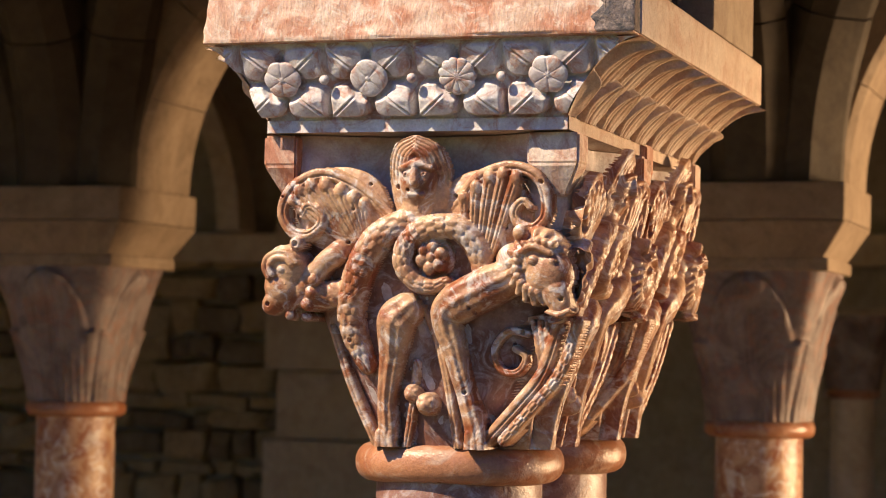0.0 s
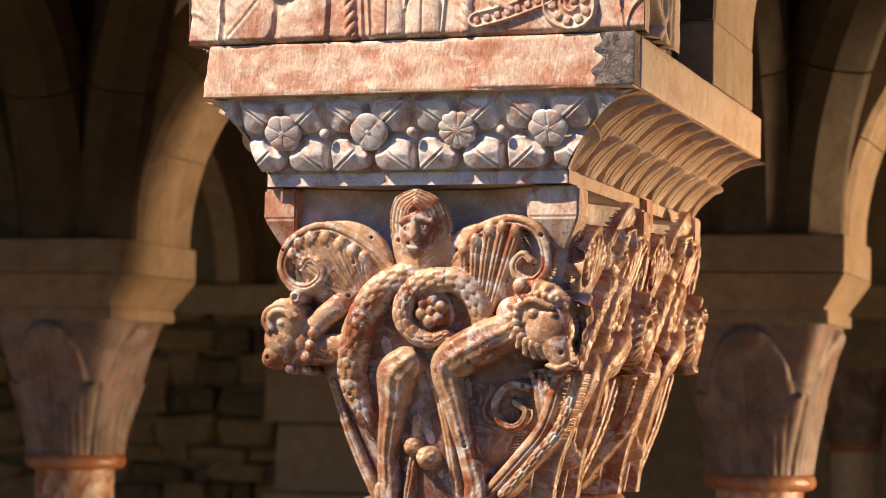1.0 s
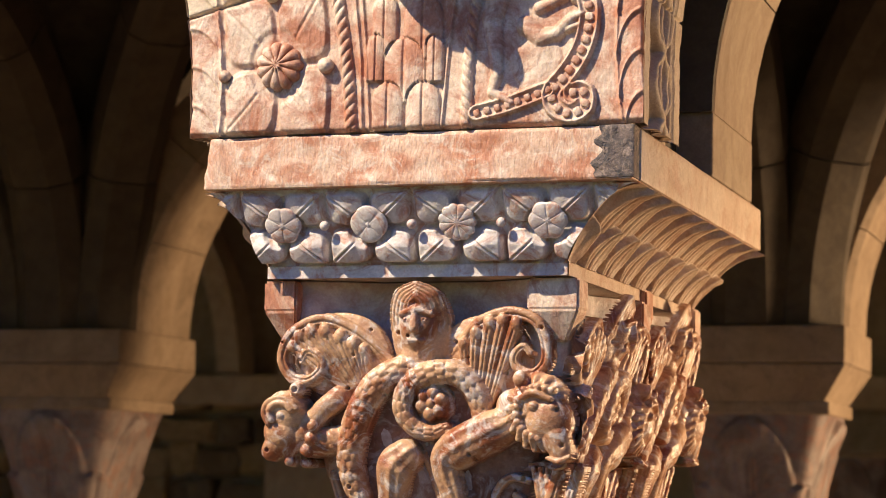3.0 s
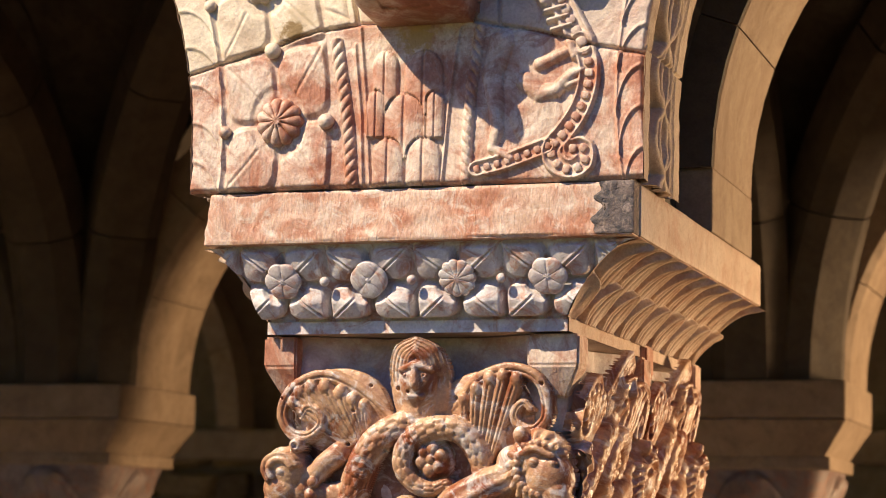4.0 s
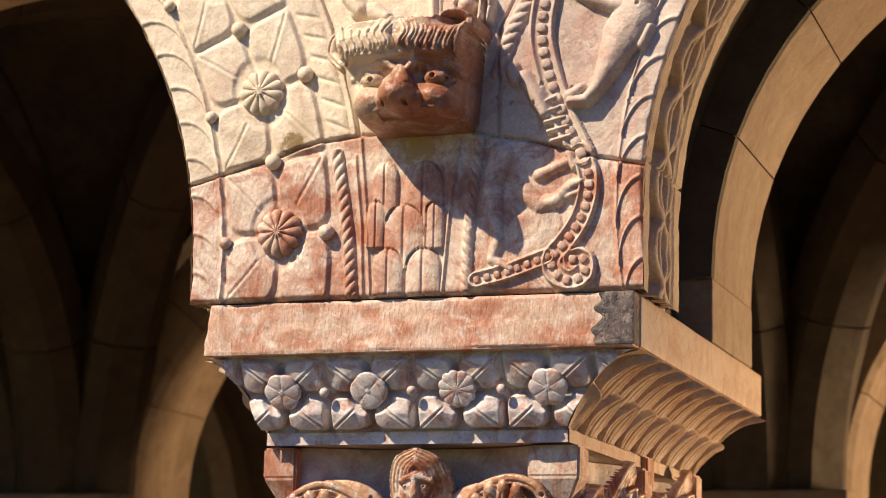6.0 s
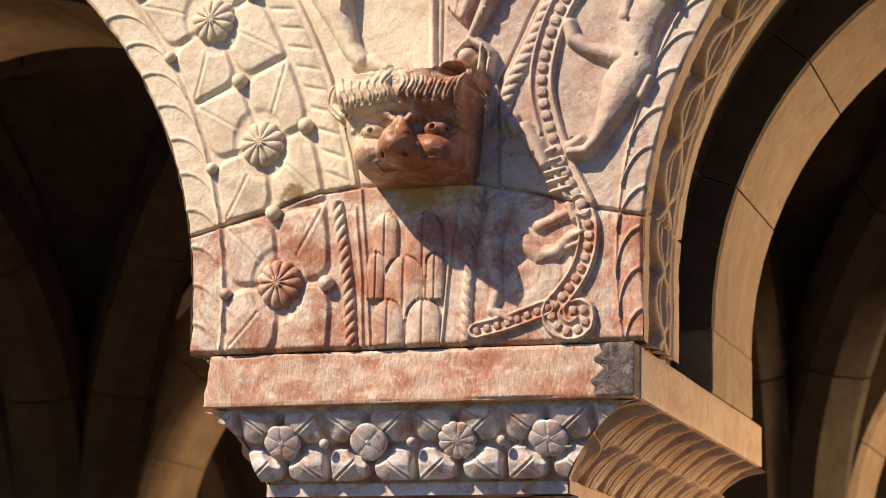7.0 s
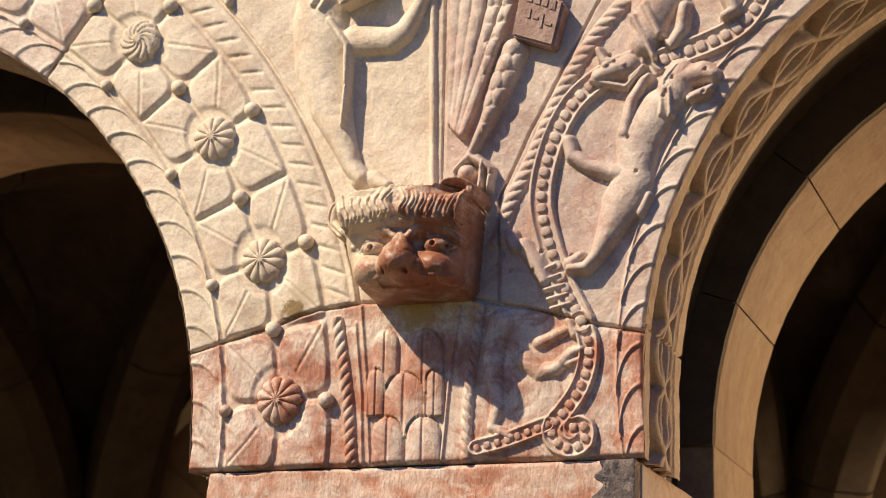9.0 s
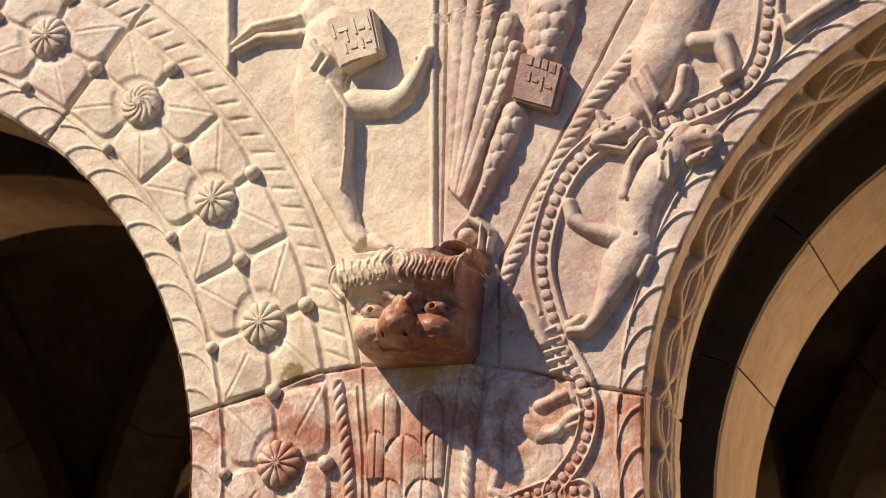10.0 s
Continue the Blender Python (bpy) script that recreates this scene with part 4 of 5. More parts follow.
def capital_face(name, mat, start=-240):
    """One side of a capital: the bell's front with the beasts in high relief."""
    gx, gz = np.arange(-240, 241, 1.25), np.linspace(0, 388, 312)
    GX, GZ = np.meshgrid(gx, gz)
    v = GZ / 389
    half = 121 + 78 * np.clip(v / 0.80, 0, 1) ** 0.95
    p = 2 + 7 * smooth(v / 0.85)
    bell = half * np.clip(1 - np.clip(np.abs(GX) / half, 0, 1) ** p, 0, 1) ** (1 / p)
    rough = 1.6 * fuzz(GX, GZ, 0.035, 91) + 1.3 * np.sin(GX / 7 + GZ / 16 + 3 * fuzz(GX, GZ, 0.02, 93)) * smooth((250 - GZ) / 60)
    base = np.where((np.abs(GX) < half * 0.97) & (v < 0.70), bell + 2.0 + rough, -999.0)
    D = base.copy()
    for pts in ([(x + 9, z, o - 14, r) for x, z, o, r in TAIL_L], LEAF_L, LEAF_M):
        trace(D, GX, GZ, pts, "vane")
    trace(D, GX, GZ, TAIL_R, "scales")
    trace(D, GX, GZ, [(x - 26, z - 4, o, r) for x, z, o, r in TAIL_R], "groove")
    for k in range(5):
        x, z, o, r = SHELL[0]
        trace(D, GX, GZ, [(x - 22 + 9 * k, z + 22, o + 1, 4), (x - 16 + 6 * k, z - 10, o + 3, 4.5), (x - 14 + 3 * k, z - 46, o + 1, 3)])
    trace(D, GX, GZ, CURL, "groove")
    # wings: feathers from the lobes to the root, then the curled rim
    for lobes, root, rim, side in ((LOBES_L, ROOTS[0], RIM_L, 1), (LOBES_R, ROOTS[1], RIM_R, -1)):
        mx, mz = np.mean([a[0] for a in lobes]), np.mean([a[1] for a in lobes])
        dome(D, GX, GZ, (mx + root[0]) / 2, (mz + root[1]) / 2 + 6, 0, 66, 58, 14)
        for k, (x, z, o, r) in enumerate(lobes):
            f = k / (len(lobes) - 1) - 0.5
            fx, fz = root[0] - side * 0 + 30 * f, root[1] + 12 * f * side
            trace(D, GX, GZ, [(x, z, o + 8, r), (x + (fx - x) * 0.35, z + (fz - z) * 0.35, o + 8, r * 0.8), (fx, fz, o + 2, r * 0.45)], "vane")
        for x, z, o, r in lobes:
            dome(D, GX, GZ, x, z, o + 11, r * 0.95, r * 1.1, r * 0.8)
        trace(D, GX, GZ, rim, "groove", side)
    trace(D, GX, GZ, SHIN, "flutes")
    trace(D, GX, GZ, SERPENT, "scales")
    trace(D, GX, GZ, HAUNCH, "flutes")
    trace(D, GX, GZ, COIL, "scales")
    cx, cz = (COIL[3][0] + COIL[7][0]) / 2, (COIL[3][1] + COIL[7][1]) / 2
    dome(D, GX, GZ, cx, cz, 10, 27, 27, 10)
    for k in range(6):
        a = k * math.pi / 3 + 0.3
        dome(D, GX, GZ, cx + 13 * math.cos(a), cz + 13 * math.sin(a), 24, 9.5, 9.5, 10)
    dome(D, GX, GZ, cx, cz, 28, 6, 6, 7)
    # toes
    for limb in (HAUNCH, SHIN):
        x, z, o, r = limb[-1]
        for k in (-1, 0, 1):
            trace(D, GX, GZ, [(x + k * 7, z + 14, o + 10, 6), (x + k * 10, z - 8, o + 12, 5.5)])
    # beast whose jaws hold its paw
    trace(D, GX, GZ, NECK_L, "fur")
    dome(D, GX, GZ, *SKULL_L[0][:2], SKULL_L[0][2] + 4, 30, 31, 26)
    dome(D, GX, GZ, *SKULL_L[1][:2], SKULL_L[1][2] + 4, 27, 25, 24)
    trace(D, GX, GZ, SNOUT_L)
    trace(D, GX, GZ, FOREARM, "plain")
    for x, z, o, r in KNUCKLES:
        dome(D, GX, GZ, x, z, o + 6, r, r, r)
    x, z, o, _ = SKULL_L[0]
    for k, rr in enumerate((24, 16)):
        arc = [(x - 2 + rr * math.cos(radians(a)), z + rr * 0.8 * math.sin(radians(a)), o + 28 + 2 * k, 4.0) for a in (20, 60, 100, 140, 180, 220)]
        trace(D, GX, GZ, arc)
    dome(D, GX, GZ, x - 2, z - 2, o + 26, 7, 5.5, 6)
    dome(D, GX, GZ, x + 18, z + 30, o + 18, 9, 9, 8)
    # beast with a curled mane
    trace(D, GX, GZ, NECK_R, "fur")
    x, z, o, _ = SKULL_R[0]
    dome(D, GX, GZ, x, z, o, 40, 40, 30, 13, 2.5)
    dome(D, GX, GZ, *SKULL_R[1][:2], SKULL_R[1][2], 34, 36, 32)
    trace(D, GX, GZ, SNOUT_R)
    for k in range(8):
        a = radians(150 + k * 17)
        trace(D, GX, GZ, [(x + 28 * math.cos(a), z - 10 + 30 * math.sin(a), o + 26, 5), (x + 40 * math.cos(a + 0.12), z - 10 + 44 * math.sin(a + 0.12), o + 18, 4.2)])
    for k in range(5):
        dome(D, GX, GZ, x - 16 + 9 * k, z + 21 - 2 * abs(k - 2), o + 26, 5.5, 5, 6)
    trace(D, GX, GZ, [(x - 20, z + 8, o + 28, 3.5), (x - 4, z + 14, o + 34, 4), (x + 18, z + 6, o + 32, 3.5)])
    dome(D, GX, GZ, x - 4, z - 2, o + 30, 7, 6, 6)
    dome(D, GX, GZ, x + 20, z - 4, o + 28, 7, 6, 6)
    dome(D, GX, GZ, x - 22, z + 30, o + 20, 10, 11, 9)
    sx, sz, so, sr = SNOUT_R[1]
    trace(D, GX, GZ, [(sx - 16, sz - 12, so + 12, 3.5), (sx, sz - 16, so + 16, 4), (sx + 14, sz - 10, so + 12, 3.5)])
    for x, z, o, r in PUPS:
        dome(D, GX, GZ, x, z, o + 4, r, r, r, 7, 1.0)
        dome(D, GX, GZ, x - 3, z - 3, o + r, r * 0.5, r * 0.5, r * 0.5)
    # bearded head, kept plain
    x, z, o, r = FACE[0]
    dome(D, GX, GZ, x, z - 8, o - 14, 42, 60, 24)
    for e in (-1, 1):
        for k in range(5):
            f = k / 4
            side = 15 + 22 * (1 - f)
            trace(D, GX, GZ, [(x + e * 2, z + 50 - 17 * f, o + 8 + 6 * f, 4.5), (x + e * side * 0.7, z + 38 - 15 * f, o + 11 - 5 * (1 - f), 5.0), (x + e * side, z + 8 - 6 * f, o + 6 - 10 * (1 - f), 4.6), (x + e * (side - 4), z - 22, o + 2 - 10 * (1 - f), 4.4), (x + e * (side - 2), z - 52, o - 4 - 10 * (1 - f), 3.4)], "groove", e)
    dome(D, GX, GZ, x, z - 2, o - 6, 28, 42, 27)
    dome(D, GX, GZ, FACE[2][0], FACE[2][1] + 2, o - 12, 25, 40, 24)
    for k in range(7):
        trace(D, GX, GZ, [(x + (k - 3) * 6.5, z - 24 + abs(k - 3) * 2, o + 12 - abs(k - 3) * 2, 3.2), (x + (k - 3) * 4.5, z - 64 + abs(k - 3) * 4, o + 4 - abs(k - 3), 2.6)])
    trace(D, GX, GZ, [(x, z + 14, o + 20, 4), (x, z - 6, o + 25, 6)])
    trace(D, GX, GZ, [(x - 20, z + 12, o + 15, 3.5), (x, z + 17, o + 20, 4), (x + 20, z + 12, o + 15, 3.5)])
    trace(D, GX, GZ, [(x - 10, z - 20, o + 17, 3), (x + 10, z - 20, o + 17, 3)])
    for e in (-1, 1):
        dome(D, GX, GZ, x + 12 * e, z + 5, o + 15, 6, 3.6, 5)
        drill(D, GX, GZ, x + 12 * e, z + 5, 1.8, 3)
    # drilled holes in the hollows
    dots = np.random.default_rng(5)
    for k in range(34):
        drill(D, GX, GZ, dots.uniform(-190, 190), dots.uniform(40, 330), dots.uniform(2.0, 3.4), 8)
    drill(D, GX, GZ, SNOUT_L[1][0] - 2, SNOUT_L[1][1] + 2, 3, 8)
    drill(D, GX, GZ, sx + 4, sz + 4, 3, 8)
    drill(D, GX, GZ, SKULL_L[0][0] + 18, SKULL_L[0][1] + 30, 4, 9)
    D += 0.7 * fuzz(GX, GZ, 0.07, 95) + 0.35 * fuzz(GX, GZ, 0.25, 96)
    # skirts run back to the bell where the relief ends
    have = D > 0
    edge = have & ~(np.roll(have, 1, 0) & np.roll(have, -1, 0) & np.roll(have, 1, 1) & np.roll(have, -1, 1))
    edge[:2] = False
    D = np.where(edge, np.minimum(D, np.maximum(bell - 14, D - 26)), D)
    P = np.stack([GX / 1000, -D / 1000, GZ / 1000], -1)
    cells = have[:-1, :-1] & have[1:, :-1] & have[:-1, 1:] & have[1:, 1:]
    cells &= GX[:-1, :-1] > start
    if start > -240:
        for _ in range(2):
            near = [(np.roll(D, n, a), np.roll(have, n, a)) for n in (1, -1) for a in (0, 1)]
            total = sum(np.where(h, d, 0) for d, h in near)
            count = sum(h.astype(float) for d, h in near)
            D = np.where(have & (count > 0), 0.4 * D + 0.6 * total / np.maximum(count, 1), D)
        P = np.stack([GX / 1000, -D / 1000, GZ / 1000], -1)
    # recesses between the beasts get darker marble: their shade is in the colour
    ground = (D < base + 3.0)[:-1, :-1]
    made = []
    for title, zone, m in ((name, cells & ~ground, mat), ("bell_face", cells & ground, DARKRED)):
        me = sheet(title, P, zone)
        me.materials.append(m)
        me.shade_smooth()
        made.append(me)
    return made


SQUAT = Matrix.Diagonal((1, 0.93, 1.045, 1))
FOOT = 1.682  # foot of the front capitals


def capital(x0, y0, z0, label, group):
    t = thing("capital", label, "capital", group)
    n, m = 160, 70
    th = np.linspace(0, 2 * math.pi, n, endpoint=False)[None]
    v = np.linspace(0, 1, m)[:, None]
    half = 0.121 + 0.078 * np.clip(v / 0.80, 0, 1) ** 0.95
    p = 2 + 7 * smooth(v / 0.85)
    rad = half / (np.abs(np.cos(th)) ** p + np.abs(np.sin(th)) ** p) ** (1 / p)
    face = np.abs(np.cos(2 * th))
    rad = rad - 0.046 * smooth((v - 0.66) / 0.2) * smooth((face - 0.1) / 0.5)
    rad = rad + 0.003 * fuzz(th * 30 + 0 * v, v * 40 + 0 * th, 0.5, 71)
    P = np.stack([rad * np.cos(th), rad * np.sin(th), 0.389 * v + 0 * th], -1)
    link("bell", sheet("bell", P, closed=True), LILAC2, t, "smooth mottled bell behind the carving")
    # collar
    k = 20
    a = np.linspace(-math.pi / 2, math.pi / 2, k)[:, None]
    R = 0.116 + 0.027 * np.cos(a) ** 0.7 + 0 * th
    link("collar", sheet("collar", np.stack([R * np.cos(th), R * np.sin(th), -0.022 + 0.024 * np.sin(a) + 0.0015 * np.sin(3 * th)], -1), closed=True), RUSSET, t, "rounded polished collar ring")
    # corner blocks of the top
    for sx, sy in ((-1, -1), (1, -1), (1, 1), (-1, 1)):
        w = 0.046 if sx < 0 else 0.068
        bm = bmesh.new()
        top = [(0, 0), (w, 0), (w, 0.05), (0, 0.05)]
        rows = []
        for z, ins in ((0.388, 0), (0.350, 0), (0.312, 0.030)):
            rows.append([bm.verts.new((sx * (0.214 - ins * 0.7 - a * (1 - ins / 0.05)), sy * (0.214 - ins * 0.7 - b * (1 - ins / 0.05)), z)) for a, b in top])
        for r0, r1 in zip(rows, rows[1:]):
            for j in range(4):
                bm.faces.new((r0[j], r0[(j + 1) % 4], r1[(j + 1) % 4], r1[j]))
        bm.faces.new(rows[0])
        bm.faces.new(rows[-1][::-1])
        bmesh.ops.recalc_face_normals(bm, faces=bm.faces[:])
        bmesh.ops.bevel(bm, geom=bm.edges[:], offset=0.003, segments=2, affect="EDGES")
        part("corner_block", bm, ROSE, t, "rough-tooled corner block")
    t.matrix_basis = pose(x0, y0, z0) @ SQUAT
    return t


def pied_marble():
    """Russet marble whose bed turns to cream along a ragged, leaning border."""
    m = stone("pied_russet_marble", (0.30, 0.10, 0.045), (0.44, 0.21, 0.12), (0.62, 0.52, 0.42), 12, 0.5, 0.36)
    nt = m.node_tree
    bsdf = next(n for n in nt.nodes if n.type == "BSDF_PRINCIPLED")
    russet = bsdf.inputs["Base Color"].links[0].from_socket
    tc = nt.nodes.new("ShaderNodeTexCoord")
    bed = nt.nodes.new("ShaderNodeVectorMath")
    bed.operation = "DOT_PRODUCT"
    nt.links.new(tc.outputs["Object"], bed.inputs[0])
    bed.inputs[1].default_value = (-4.4, 0.0, 3.6)
    ragged = noise_node(nt, tc.outputs["Object"], 24, 7, 0.7, 0.8)
    both = nt.nodes.new("ShaderNodeMath")
    both.operation = "MULTIPLY_ADD"
    nt.links.new(ragged, both.inputs[0])
    both.inputs[1].default_value = 1.3
    nt.links.new(bed.outputs["Value"], both.inputs[2])
    edge = nt.nodes.new("ShaderNodeMapRange")
    edge.inputs["From Min"].default_value, edge.inputs["From Max"].default_value = 3.6 * 2.556 + 0.48, 3.6 * 2.556 + 0.74
    nt.links.new(both.outputs[0], edge.inputs["Value"])
    nt.links.new(mix(nt, russet, (0.60, 0.48, 0.35), edge.outputs[0]), bsdf.inputs["Base Color"])
    return m


def mask():
    """A broad beast's head: flat brow with combed hair, deep-set eyes, swelling cheeks and a bulb of a nose."""
    gx, gz = np.arange(-125, 126, 1.1), np.arange(-95, 105, 1.1)
    GX, GZ = np.meshgrid(gx, gz)
    flat = lambda z: 0 * z
    put_dome = lambda *v, **k: dome(D, GX, GZ, *v, base=flat, **k)
    put_limb = lambda pts, kind="plain": trace(D, GX, GZ, pts, kind, base=flat)
    w = np.interp(GZ, (-76, -64, -42, -10, 30, 74), (54, 68, 82, 93, 100, 103))
    w = np.where(GX > 0, np.interp(GZ, (-76, -62, 74), (86, 94, 104)), w)
    a = np.clip(np.abs(GX) / w, 0, 1) ** np.where(GX > 0, 1.9, 1.0)
    foot = smooth((GZ + 78) / 20) ** 0.6
    D = np.where((np.abs(GX) < w) & (GZ > -76) & (GZ < 74), 76 * (1 - a**3.4) ** 0.42 * (0.35 + 0.65 * foot), -99.0)
    D += np.where(D > 0, 9 * smooth((GZ - 8) / 14) * (1 - a**6), 0)
    mid = 12
    for e in (-1, 1):
        ex = mid + e * 46
        D -= np.where(D > 0, 17 * np.exp(-(((GX - ex) / 30) ** 2) - ((GZ + 12) / 13) ** 2), 0)
        put_dome(mid * 0.7 + e * 43, -42, 46, 38, 29, 36)
        put_dome(ex, -13, 62, 20, 12, 17)
        lid = 2.6
        put_limb([(ex - 23, -14, 62, lid), (ex - 12, -3, 70, lid), (ex + 8, -2, 70, lid), (ex + 23, -13, 60, lid)])
        put_limb([(ex - 23, -15, 62, lid), (ex - 8, -25, 68, lid), (ex + 9, -25, 68, lid), (ex + 23, -14, 60, lid)])
        put_limb([(mid + e * 8, -2, 78, 6), (mid + e * 24, 11, 77, 6), (mid + e * 56, 12, 71, 6), (mid + e * 80, -6, 58, 6)])
        drill(D, GX, GZ, ex - 1, -13, 4.2, 9)
        drill(D, GX, GZ, ex + 16, -15, 2.4, 8)
        drill(D, GX, GZ, ex - 17, -15, 2.4, 8)
        # combed locks that part in the middle and sweep to the ears
        for k in range(6):
            f = k / 5
            x0, x1 = mid - 6 + e * (5 + 80 * f), mid - 6 + e * (12 + 62 * f)
            put_limb([(x0, 70 - 7 * f, 80 - 8 * f, 8), (x1 + e * 5, 50 - 4 * f, 88 - 9 * f, 9), (x1 - e * 2, 34 - 6 * f, 90 - 10 * f, 7.5), (x1 + e * 6, 25 + 5 * math.sin(2.3 * k) - 7 * f, 80 - 12 * f, 4)], "groove")
            put_limb([(x0 + e * 8, 68 - 7 * f, 82 - 8 * f, 5), (x1 + e * 13, 44 - 4 * f, 89 - 9 * f, 5), (x1 + e * 10, 26 - 6 * f, 87 - 10 * f, 3)])
    put_limb([(mid, 2, 74, 9), (mid - 1, -18, 82, 15), (mid - 2, -34, 86, 23)])
    put_dome(mid - 2, -42, 80, 28, 25, 32)
    for e in (-1, 1):
        put_dome(mid - 2 + e * 22, -46, 78, 13, 14, 14)
        drill(D, GX, GZ, mid - 2 + e * 15, -56, 4.0, 10)
    D -= np.where(D > 0, 9 * np.exp(-(((GZ + 66 - (GX - mid) ** 2 / 700) / 3.0) ** 2)) * (np.abs(GX - mid) < 36), 0)
    # ears: one a hollow cup, the other a worn curl
    put_dome(84, 66, 40, 27, 20, 36)
    D -= np.where(D > 0, 30 * np.exp(-(((GX - 82) / 15) ** 2) - ((GZ - 70) / 9) ** 2), 0)
    put_limb([(60, 60, 66, 5), (66, 80, 66, 5), (86, 86, 60, 5.5), (104, 76, 54, 5.5), (104, 60, 56, 5)])
    put_limb([(-92, 20, 46, 11), (-108, 38, 42, 12), (-104, 60, 44, 11), (-88, 66, 46, 9)], "groove")
    D += 0.9 * fuzz(GX, GZ, 0.05, 121) + 0.5 * fuzz(GX, GZ, 0.2, 122)
    have = D > 0
    ring, D = have, D * 1.22
    for k, keep in enumerate((0.0, 0.5, 0.8, 0.93)):
        inner = ring & np.roll(ring, 1, 0) & np.roll(ring, -1, 0) & np.roll(ring, 1, 1) & np.roll(ring, -1, 1)
        D = np.where(ring & ~inner, D * keep - 2, D)
        ring = inner
    P = np.stack([0.002 + GX / 1000 * 0.89, -0.016 - D / 1000, 2.542 + GZ / 1000 * 0.88], -1)
    cells = have[:-1, :-1] & have[1:, :-1] & have[:-1, 1:] & have[1:, 1:]
    ob = link("carved_mask", sheet("carved_mask", P, cells), pied_marble())
    return tagged(ob, "russet and cream marble beast mask jutting from the arcade", "carving")


mask()
front_face = capital_face("carving", RUSSET2)
side_face = capital_face("carving", RUSSET2, -188)
AX, AY = -0.014, 0.259
first = capital(AX, AY, FOOT, "russet and white marble capital carved with winged beasts", "capitals of the front arcade")
for turn in (0, 90):
    beasts, bell_face = side_face if turn else front_face
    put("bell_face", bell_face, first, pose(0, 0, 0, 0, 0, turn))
    relief = put("carving", beasts, first, pose(0, 0, 0, 0, 0, turn))
    relief["label"] = "coiled winged beasts in polished relief"
copy_thing(first, pose(AX, AY + 0.355, FOOT) @ SQUAT)
for k in (-2, -1, 1, 2):
    for dy in (0, 0.355):
        copy_thing(first, pose(AX + k * BAY, AY + dy, FOOT) @ SQUAT)


def column(x, y, z1, r, mat, label, group):
    n, m = 48, 24
    th = np.linspace(0, 2 * math.pi, n, endpoint=False)[None]
    z = np.linspace(0.12, z1, m)[:, None]
    rr = r * (1.02 - 0.02 * (z / z1)) + 0.0008 * fuzz(th * 6 + 0 * z, z * 9 + 0 * th, 1.0, 81)
    t = thing("column", label, "column", group)
    link("shaft", sheet("shaft", np.stack([rr * np.cos(th), rr * np.sin(th), z + 0 * th], -1), closed=True), mat, t)
    part("base", box(-r * 1.5, r * 1.5, -r * 1.5, r * 1.5, 0.10, 0.24, 0.01), mat, t, "plain square base")
    t.matrix_basis = pose(x, y, 0)
    return t


col = column(AX, AY, 1.65, 0.113, DARKRED, "mottled russet marble column under the capital", "columns of the front arcade")
for k in (-2, -1, 0, 1, 2):
    for dy in (0, 0.355):
        if k or dy:
            copy_thing(col, pose(AX + k * BAY, AY + dy, 0))
def leaf_capital(name):
    """A bell of four broad corner leaves with curled tips under a flat top."""
    n, m = 192, 60
    th = np.linspace(0, 2 * math.pi, n, endpoint=False)[None]
    v = np.linspace(0, 1, m)[:, None]
    half = 0.112 + 0.070 * v**1.5
    p = 2 + 5 * smooth(v / 0.9)
    rad = half / (np.abs(np.cos(th)) ** p + np.abs(np.sin(th)) ** p) ** (1 / p)
    turn = (th / (math.pi / 2) - 0.5 + 0 * v) % 1 - 0.5  # nought at a corner
    wide = 0.46 * np.clip(1 - np.clip((v - 0.15) / 0.80, 0, 1) ** 2.2, 0, 1) ** 0.5
    rim = wide - np.abs(turn)
    low = ((turn + 1.0) % 1) - 0.5
    wide2 = 0.40 * np.clip(1 - np.clip(v / 0.52, 0, 1) ** 2.4, 0, 1) ** 0.5
    rim2 = wide2 - np.abs(low)
    h = 0.010 * smooth(rim / 0.05) * (0.4 + v) - 0.006 * np.exp(-((turn / 0.03) ** 2)) * (rim > 0)
    h = h + 0.012 * smooth((v - 0.70) / 0.15) * smooth((0.95 - v) / 0.08) * np.exp(-((turn / 0.16) ** 2))
    h = np.maximum(h, 0.013 * smooth(rim2 / 0.05) - 0.005 * np.exp(-((low / 0.025) ** 2)))
    h = h + 0.0015 * np.cos(th * 44 + 6 * v) * (rim > 0.03) + 0.003 * fuzz(th * 9 + 0 * v, v * 12 + 0 * th, 0.6, 77)
    P = np.stack([(rad + h) * np.cos(th), (rad + h) * np.sin(th), 0.36 * v + 0 * th], -1)
    t = thing(name, "rose marble capital with broad corner leaves, shade in its colour", "capital", "capitals of the rear arcade")
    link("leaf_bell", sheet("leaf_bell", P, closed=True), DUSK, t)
    a = np.linspace(-math.pi / 2, math.pi / 2, 14)[:, None]
    R = 0.106 + 0.024 * np.cos(a) ** 0.7 + 0 * th
    link("collar", sheet("collar", np.stack([R * np.cos(th), R * np.sin(th), -0.018 + 0.021 * np.sin(a) + 0 * th], -1), closed=True), RUSSET, t, "rounded polished collar ring")
    part("top", box(-0.185, 0.185, -0.185, 0.185, 0.345, 0.376, 0.006), UMBER2, t, "plain square top")
    return t


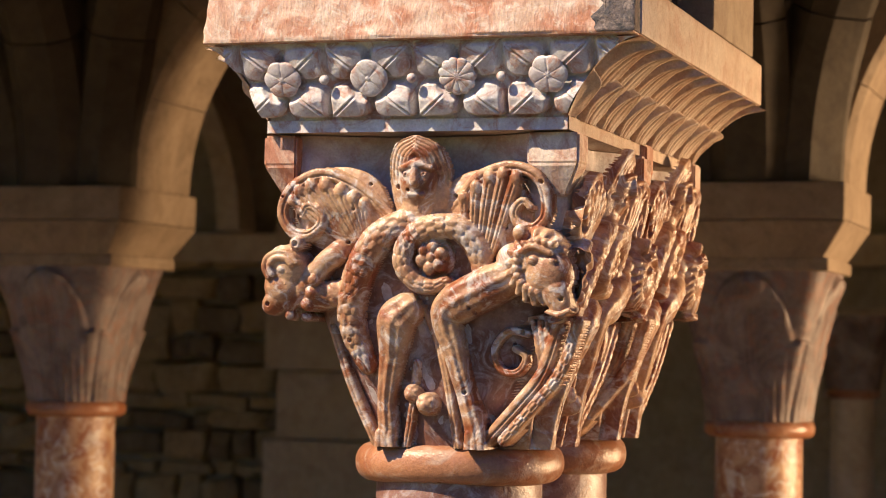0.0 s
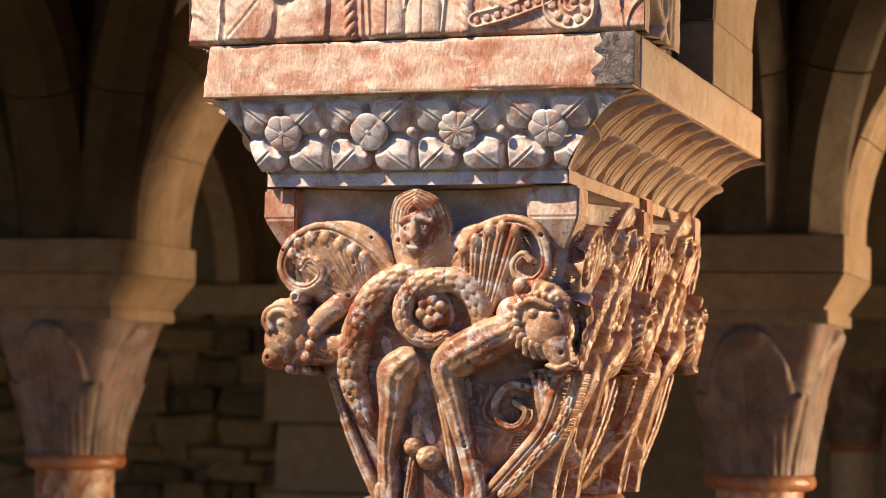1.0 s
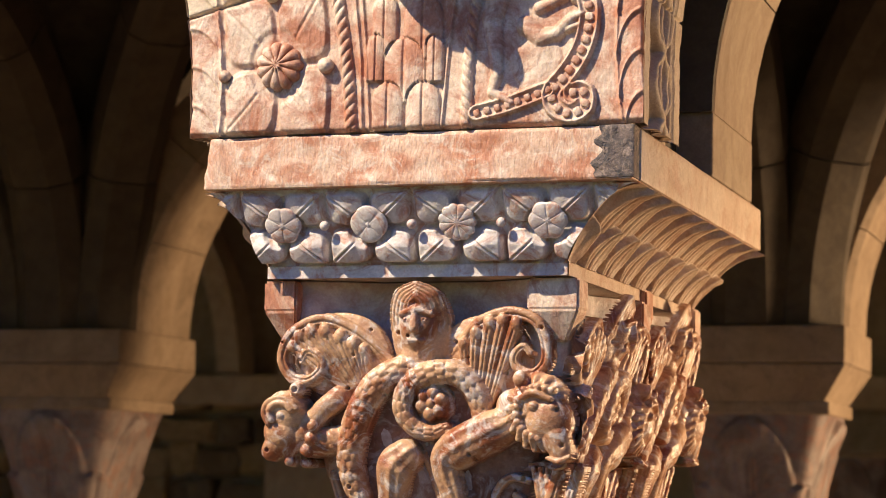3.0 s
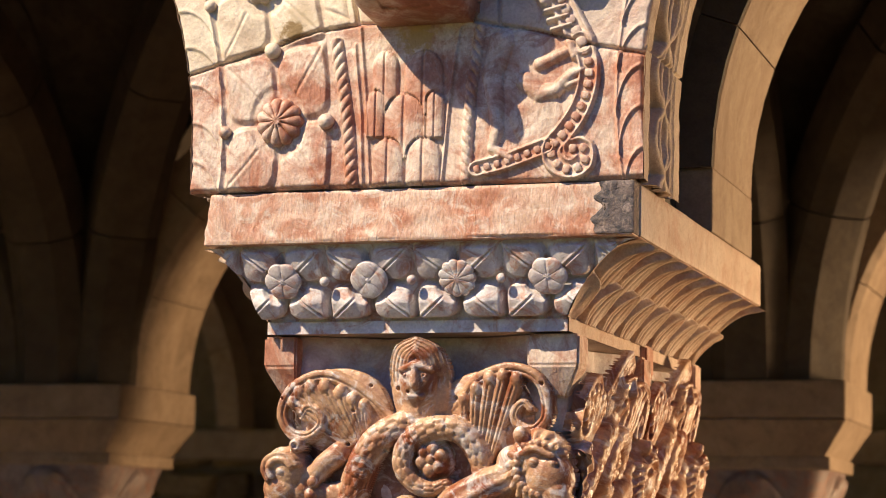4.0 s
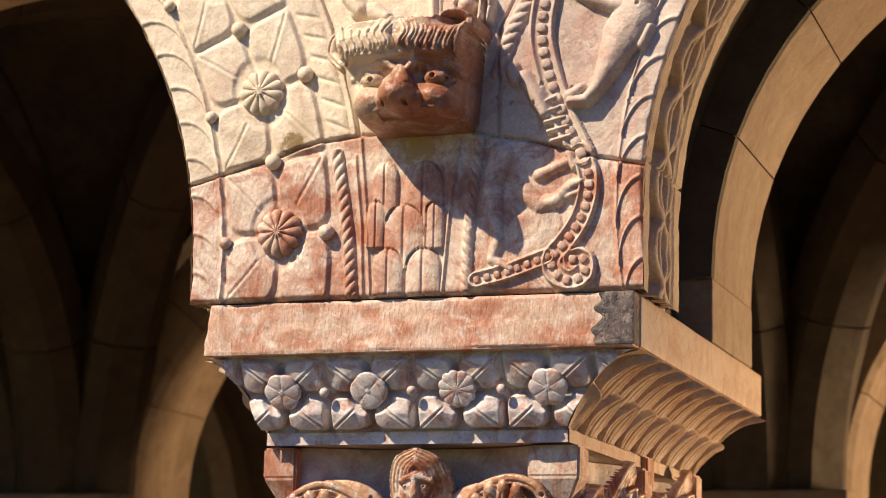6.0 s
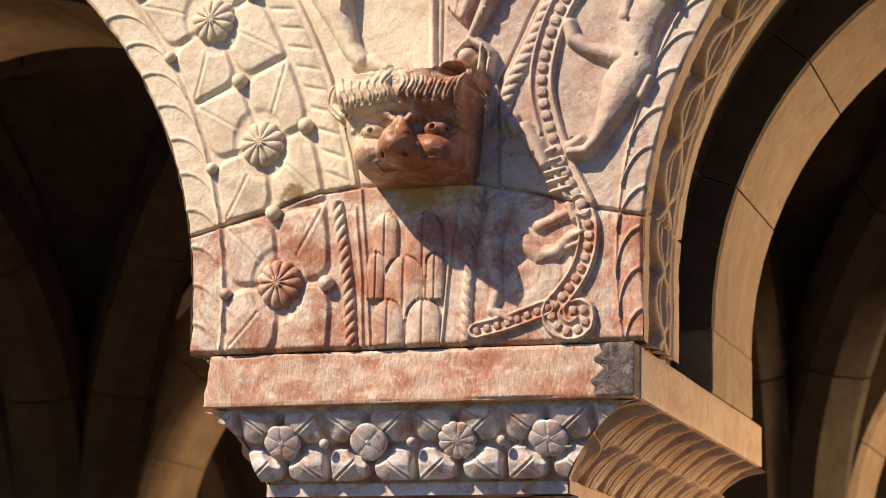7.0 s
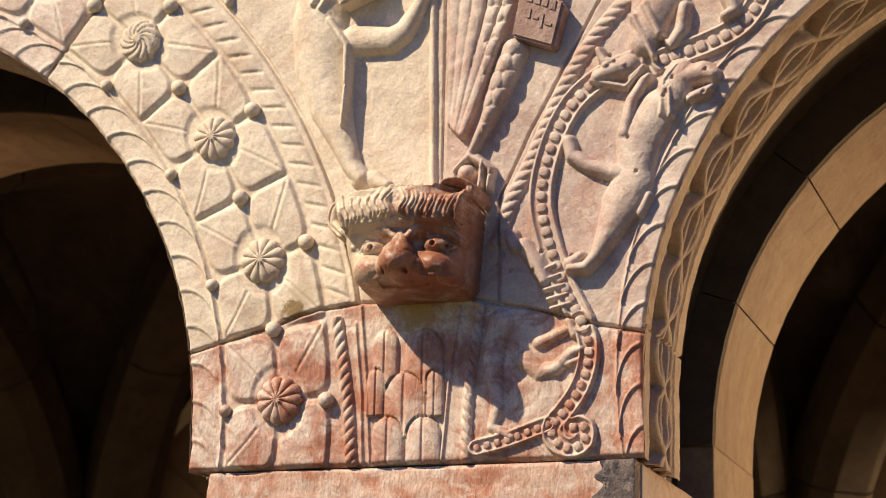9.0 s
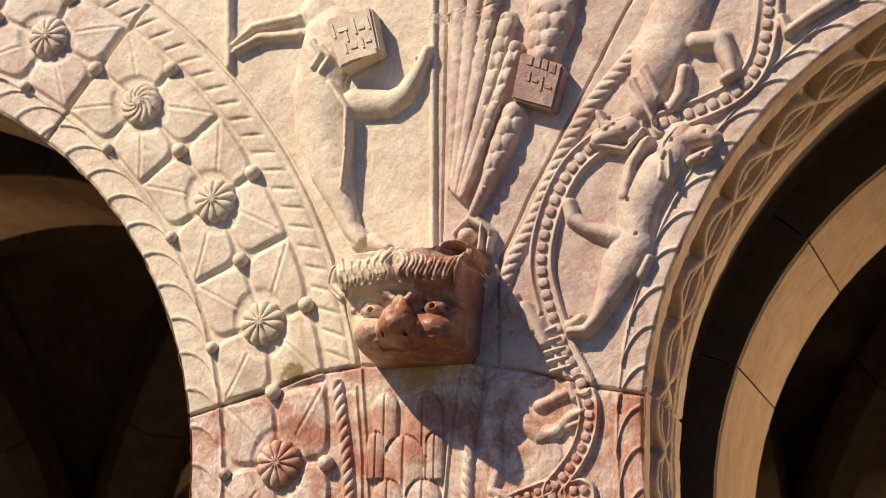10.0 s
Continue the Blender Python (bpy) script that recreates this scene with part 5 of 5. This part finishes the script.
# rear arcade
leafy_capital = leaf_capital("capital")
rear = column(0, 0, 1.64, 0.102, RUSSET2, "dark russet marble column in the rear arcade", "columns of the rear arcade")
for j, x in enumerate(BACK_X):
    m = pose(x, BACK_Y, 0)
    if j:
        copy_thing(rear, m)
    else:
        rear.matrix_basis = m
    if j:
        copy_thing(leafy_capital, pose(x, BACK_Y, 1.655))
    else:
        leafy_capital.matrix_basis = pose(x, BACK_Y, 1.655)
    t = thing("impost", "plain weathered limestone impost of the rear arcade", "impost", "imposts of the rear arcade")
    part("slab", box(x - 0.225, x + 0.225, BACK_Y - 0.22, BACK_Y + 0.225, 2.115, 2.20, 0.006), UMBER2, t)
    bm = box(x - 0.225, x + 0.225, BACK_Y - 0.22, BACK_Y + 0.225, 2.030, 2.114, 0.004)
    for v in bm.verts:
        if v.co.z < 2.07:
            v.co.x = x + (v.co.x - x) * 0.78
            v.co.y = BACK_Y + (v.co.y - BACK_Y) * 0.85
    part("moulding", bm, UMBER2, t)
thin = column(-0.15, 5.04, 1.66, 0.075, TAN, "slim pale column before the back wall", "slim columns")
c = copy_thing(leafy_capital, pose(-0.15, 5.04, 1.69) @ Matrix.Scale(0.74, 4))
tagged(c, "small rose capital on a slim column, shade in its colour", group="capitals of the slim columns")

# ---- back wall stones ----
wall = thing("rubble_wall", "dark brown coursed schist rubble with pale mortar", "wall", kind="structure")
blocks = []
for k in range(6):
    bm = box(-0.5, 0.5, -0.5, 0.5, -0.5, 0.5, 0.16, 1)
    for v in bm.verts:
        v.co += 0.13 * noise.noise_vector(v.co * 1.7 + Vector((k * 9, 0, 0)))
    me = bpy.data.meshes.new("stone")
    bm.to_mesh(me)
    bm.free()
    me.shade_smooth()
    me.materials.append(BROWN)
    blocks.append(me)
z = 0.9
while z < 2.12:
    h = rng.uniform(0.05, 0.15)
    x = -3.9 - rng.uniform(0, 0.2)
    while x < -2.58:
        w = rng.uniform(0.07, 0.30)
        put("stone", blocks[rng.integers(6)], wall, Matrix.LocRotScale((x + w / 2, 5.74, z + h / 2 + rng.uniform(-0.012, 0.012)), Euler((0, rng.uniform(-0.12, 0.12), 0)), (w * rng.uniform(0.86, 1.0), rng.uniform(0.06, 0.20), h * rng.uniform(0.75, 1.0))), RUBBLE if rng.random() < 0.75 else BROWN)
        x += w
    z += h
ledge = thing("wall_ledge", "pale limestone string course along the back wall", "ledge", kind="structure")
x = -3.9
while x < 1.0:
    w = rng.uniform(0.35, 0.6)
    part("ledge_stone", box(x, x + w - 0.006, 5.62, 5.76, 2.14, 2.26, 0.008), TAN, ledge)
    x += w
blind = thing("blind_arch", "pale limestone arch reveal standing on the wall ledge", "arch", kind="structure")
rib(blind, (-4.95, 5.55), (-2.75, 5.55), 2.26, 1.05, 0.16, 0.10, TAN, 11, worn=0.05)
jamb = thing("door_jamb", "brown squared limestone blocks beside a doorway", "door jamb", kind="structure")
z = 0.6
while z < 2.1:
    h = rng.uniform(0.22, 0.34)
    part("jamb_stone", box(-2.54 + rng.uniform(-0.06, 0.06), -1.8, 5.60, 5.745, z, z + h - 0.006, 0.008), TAN, jamb)
    z += h
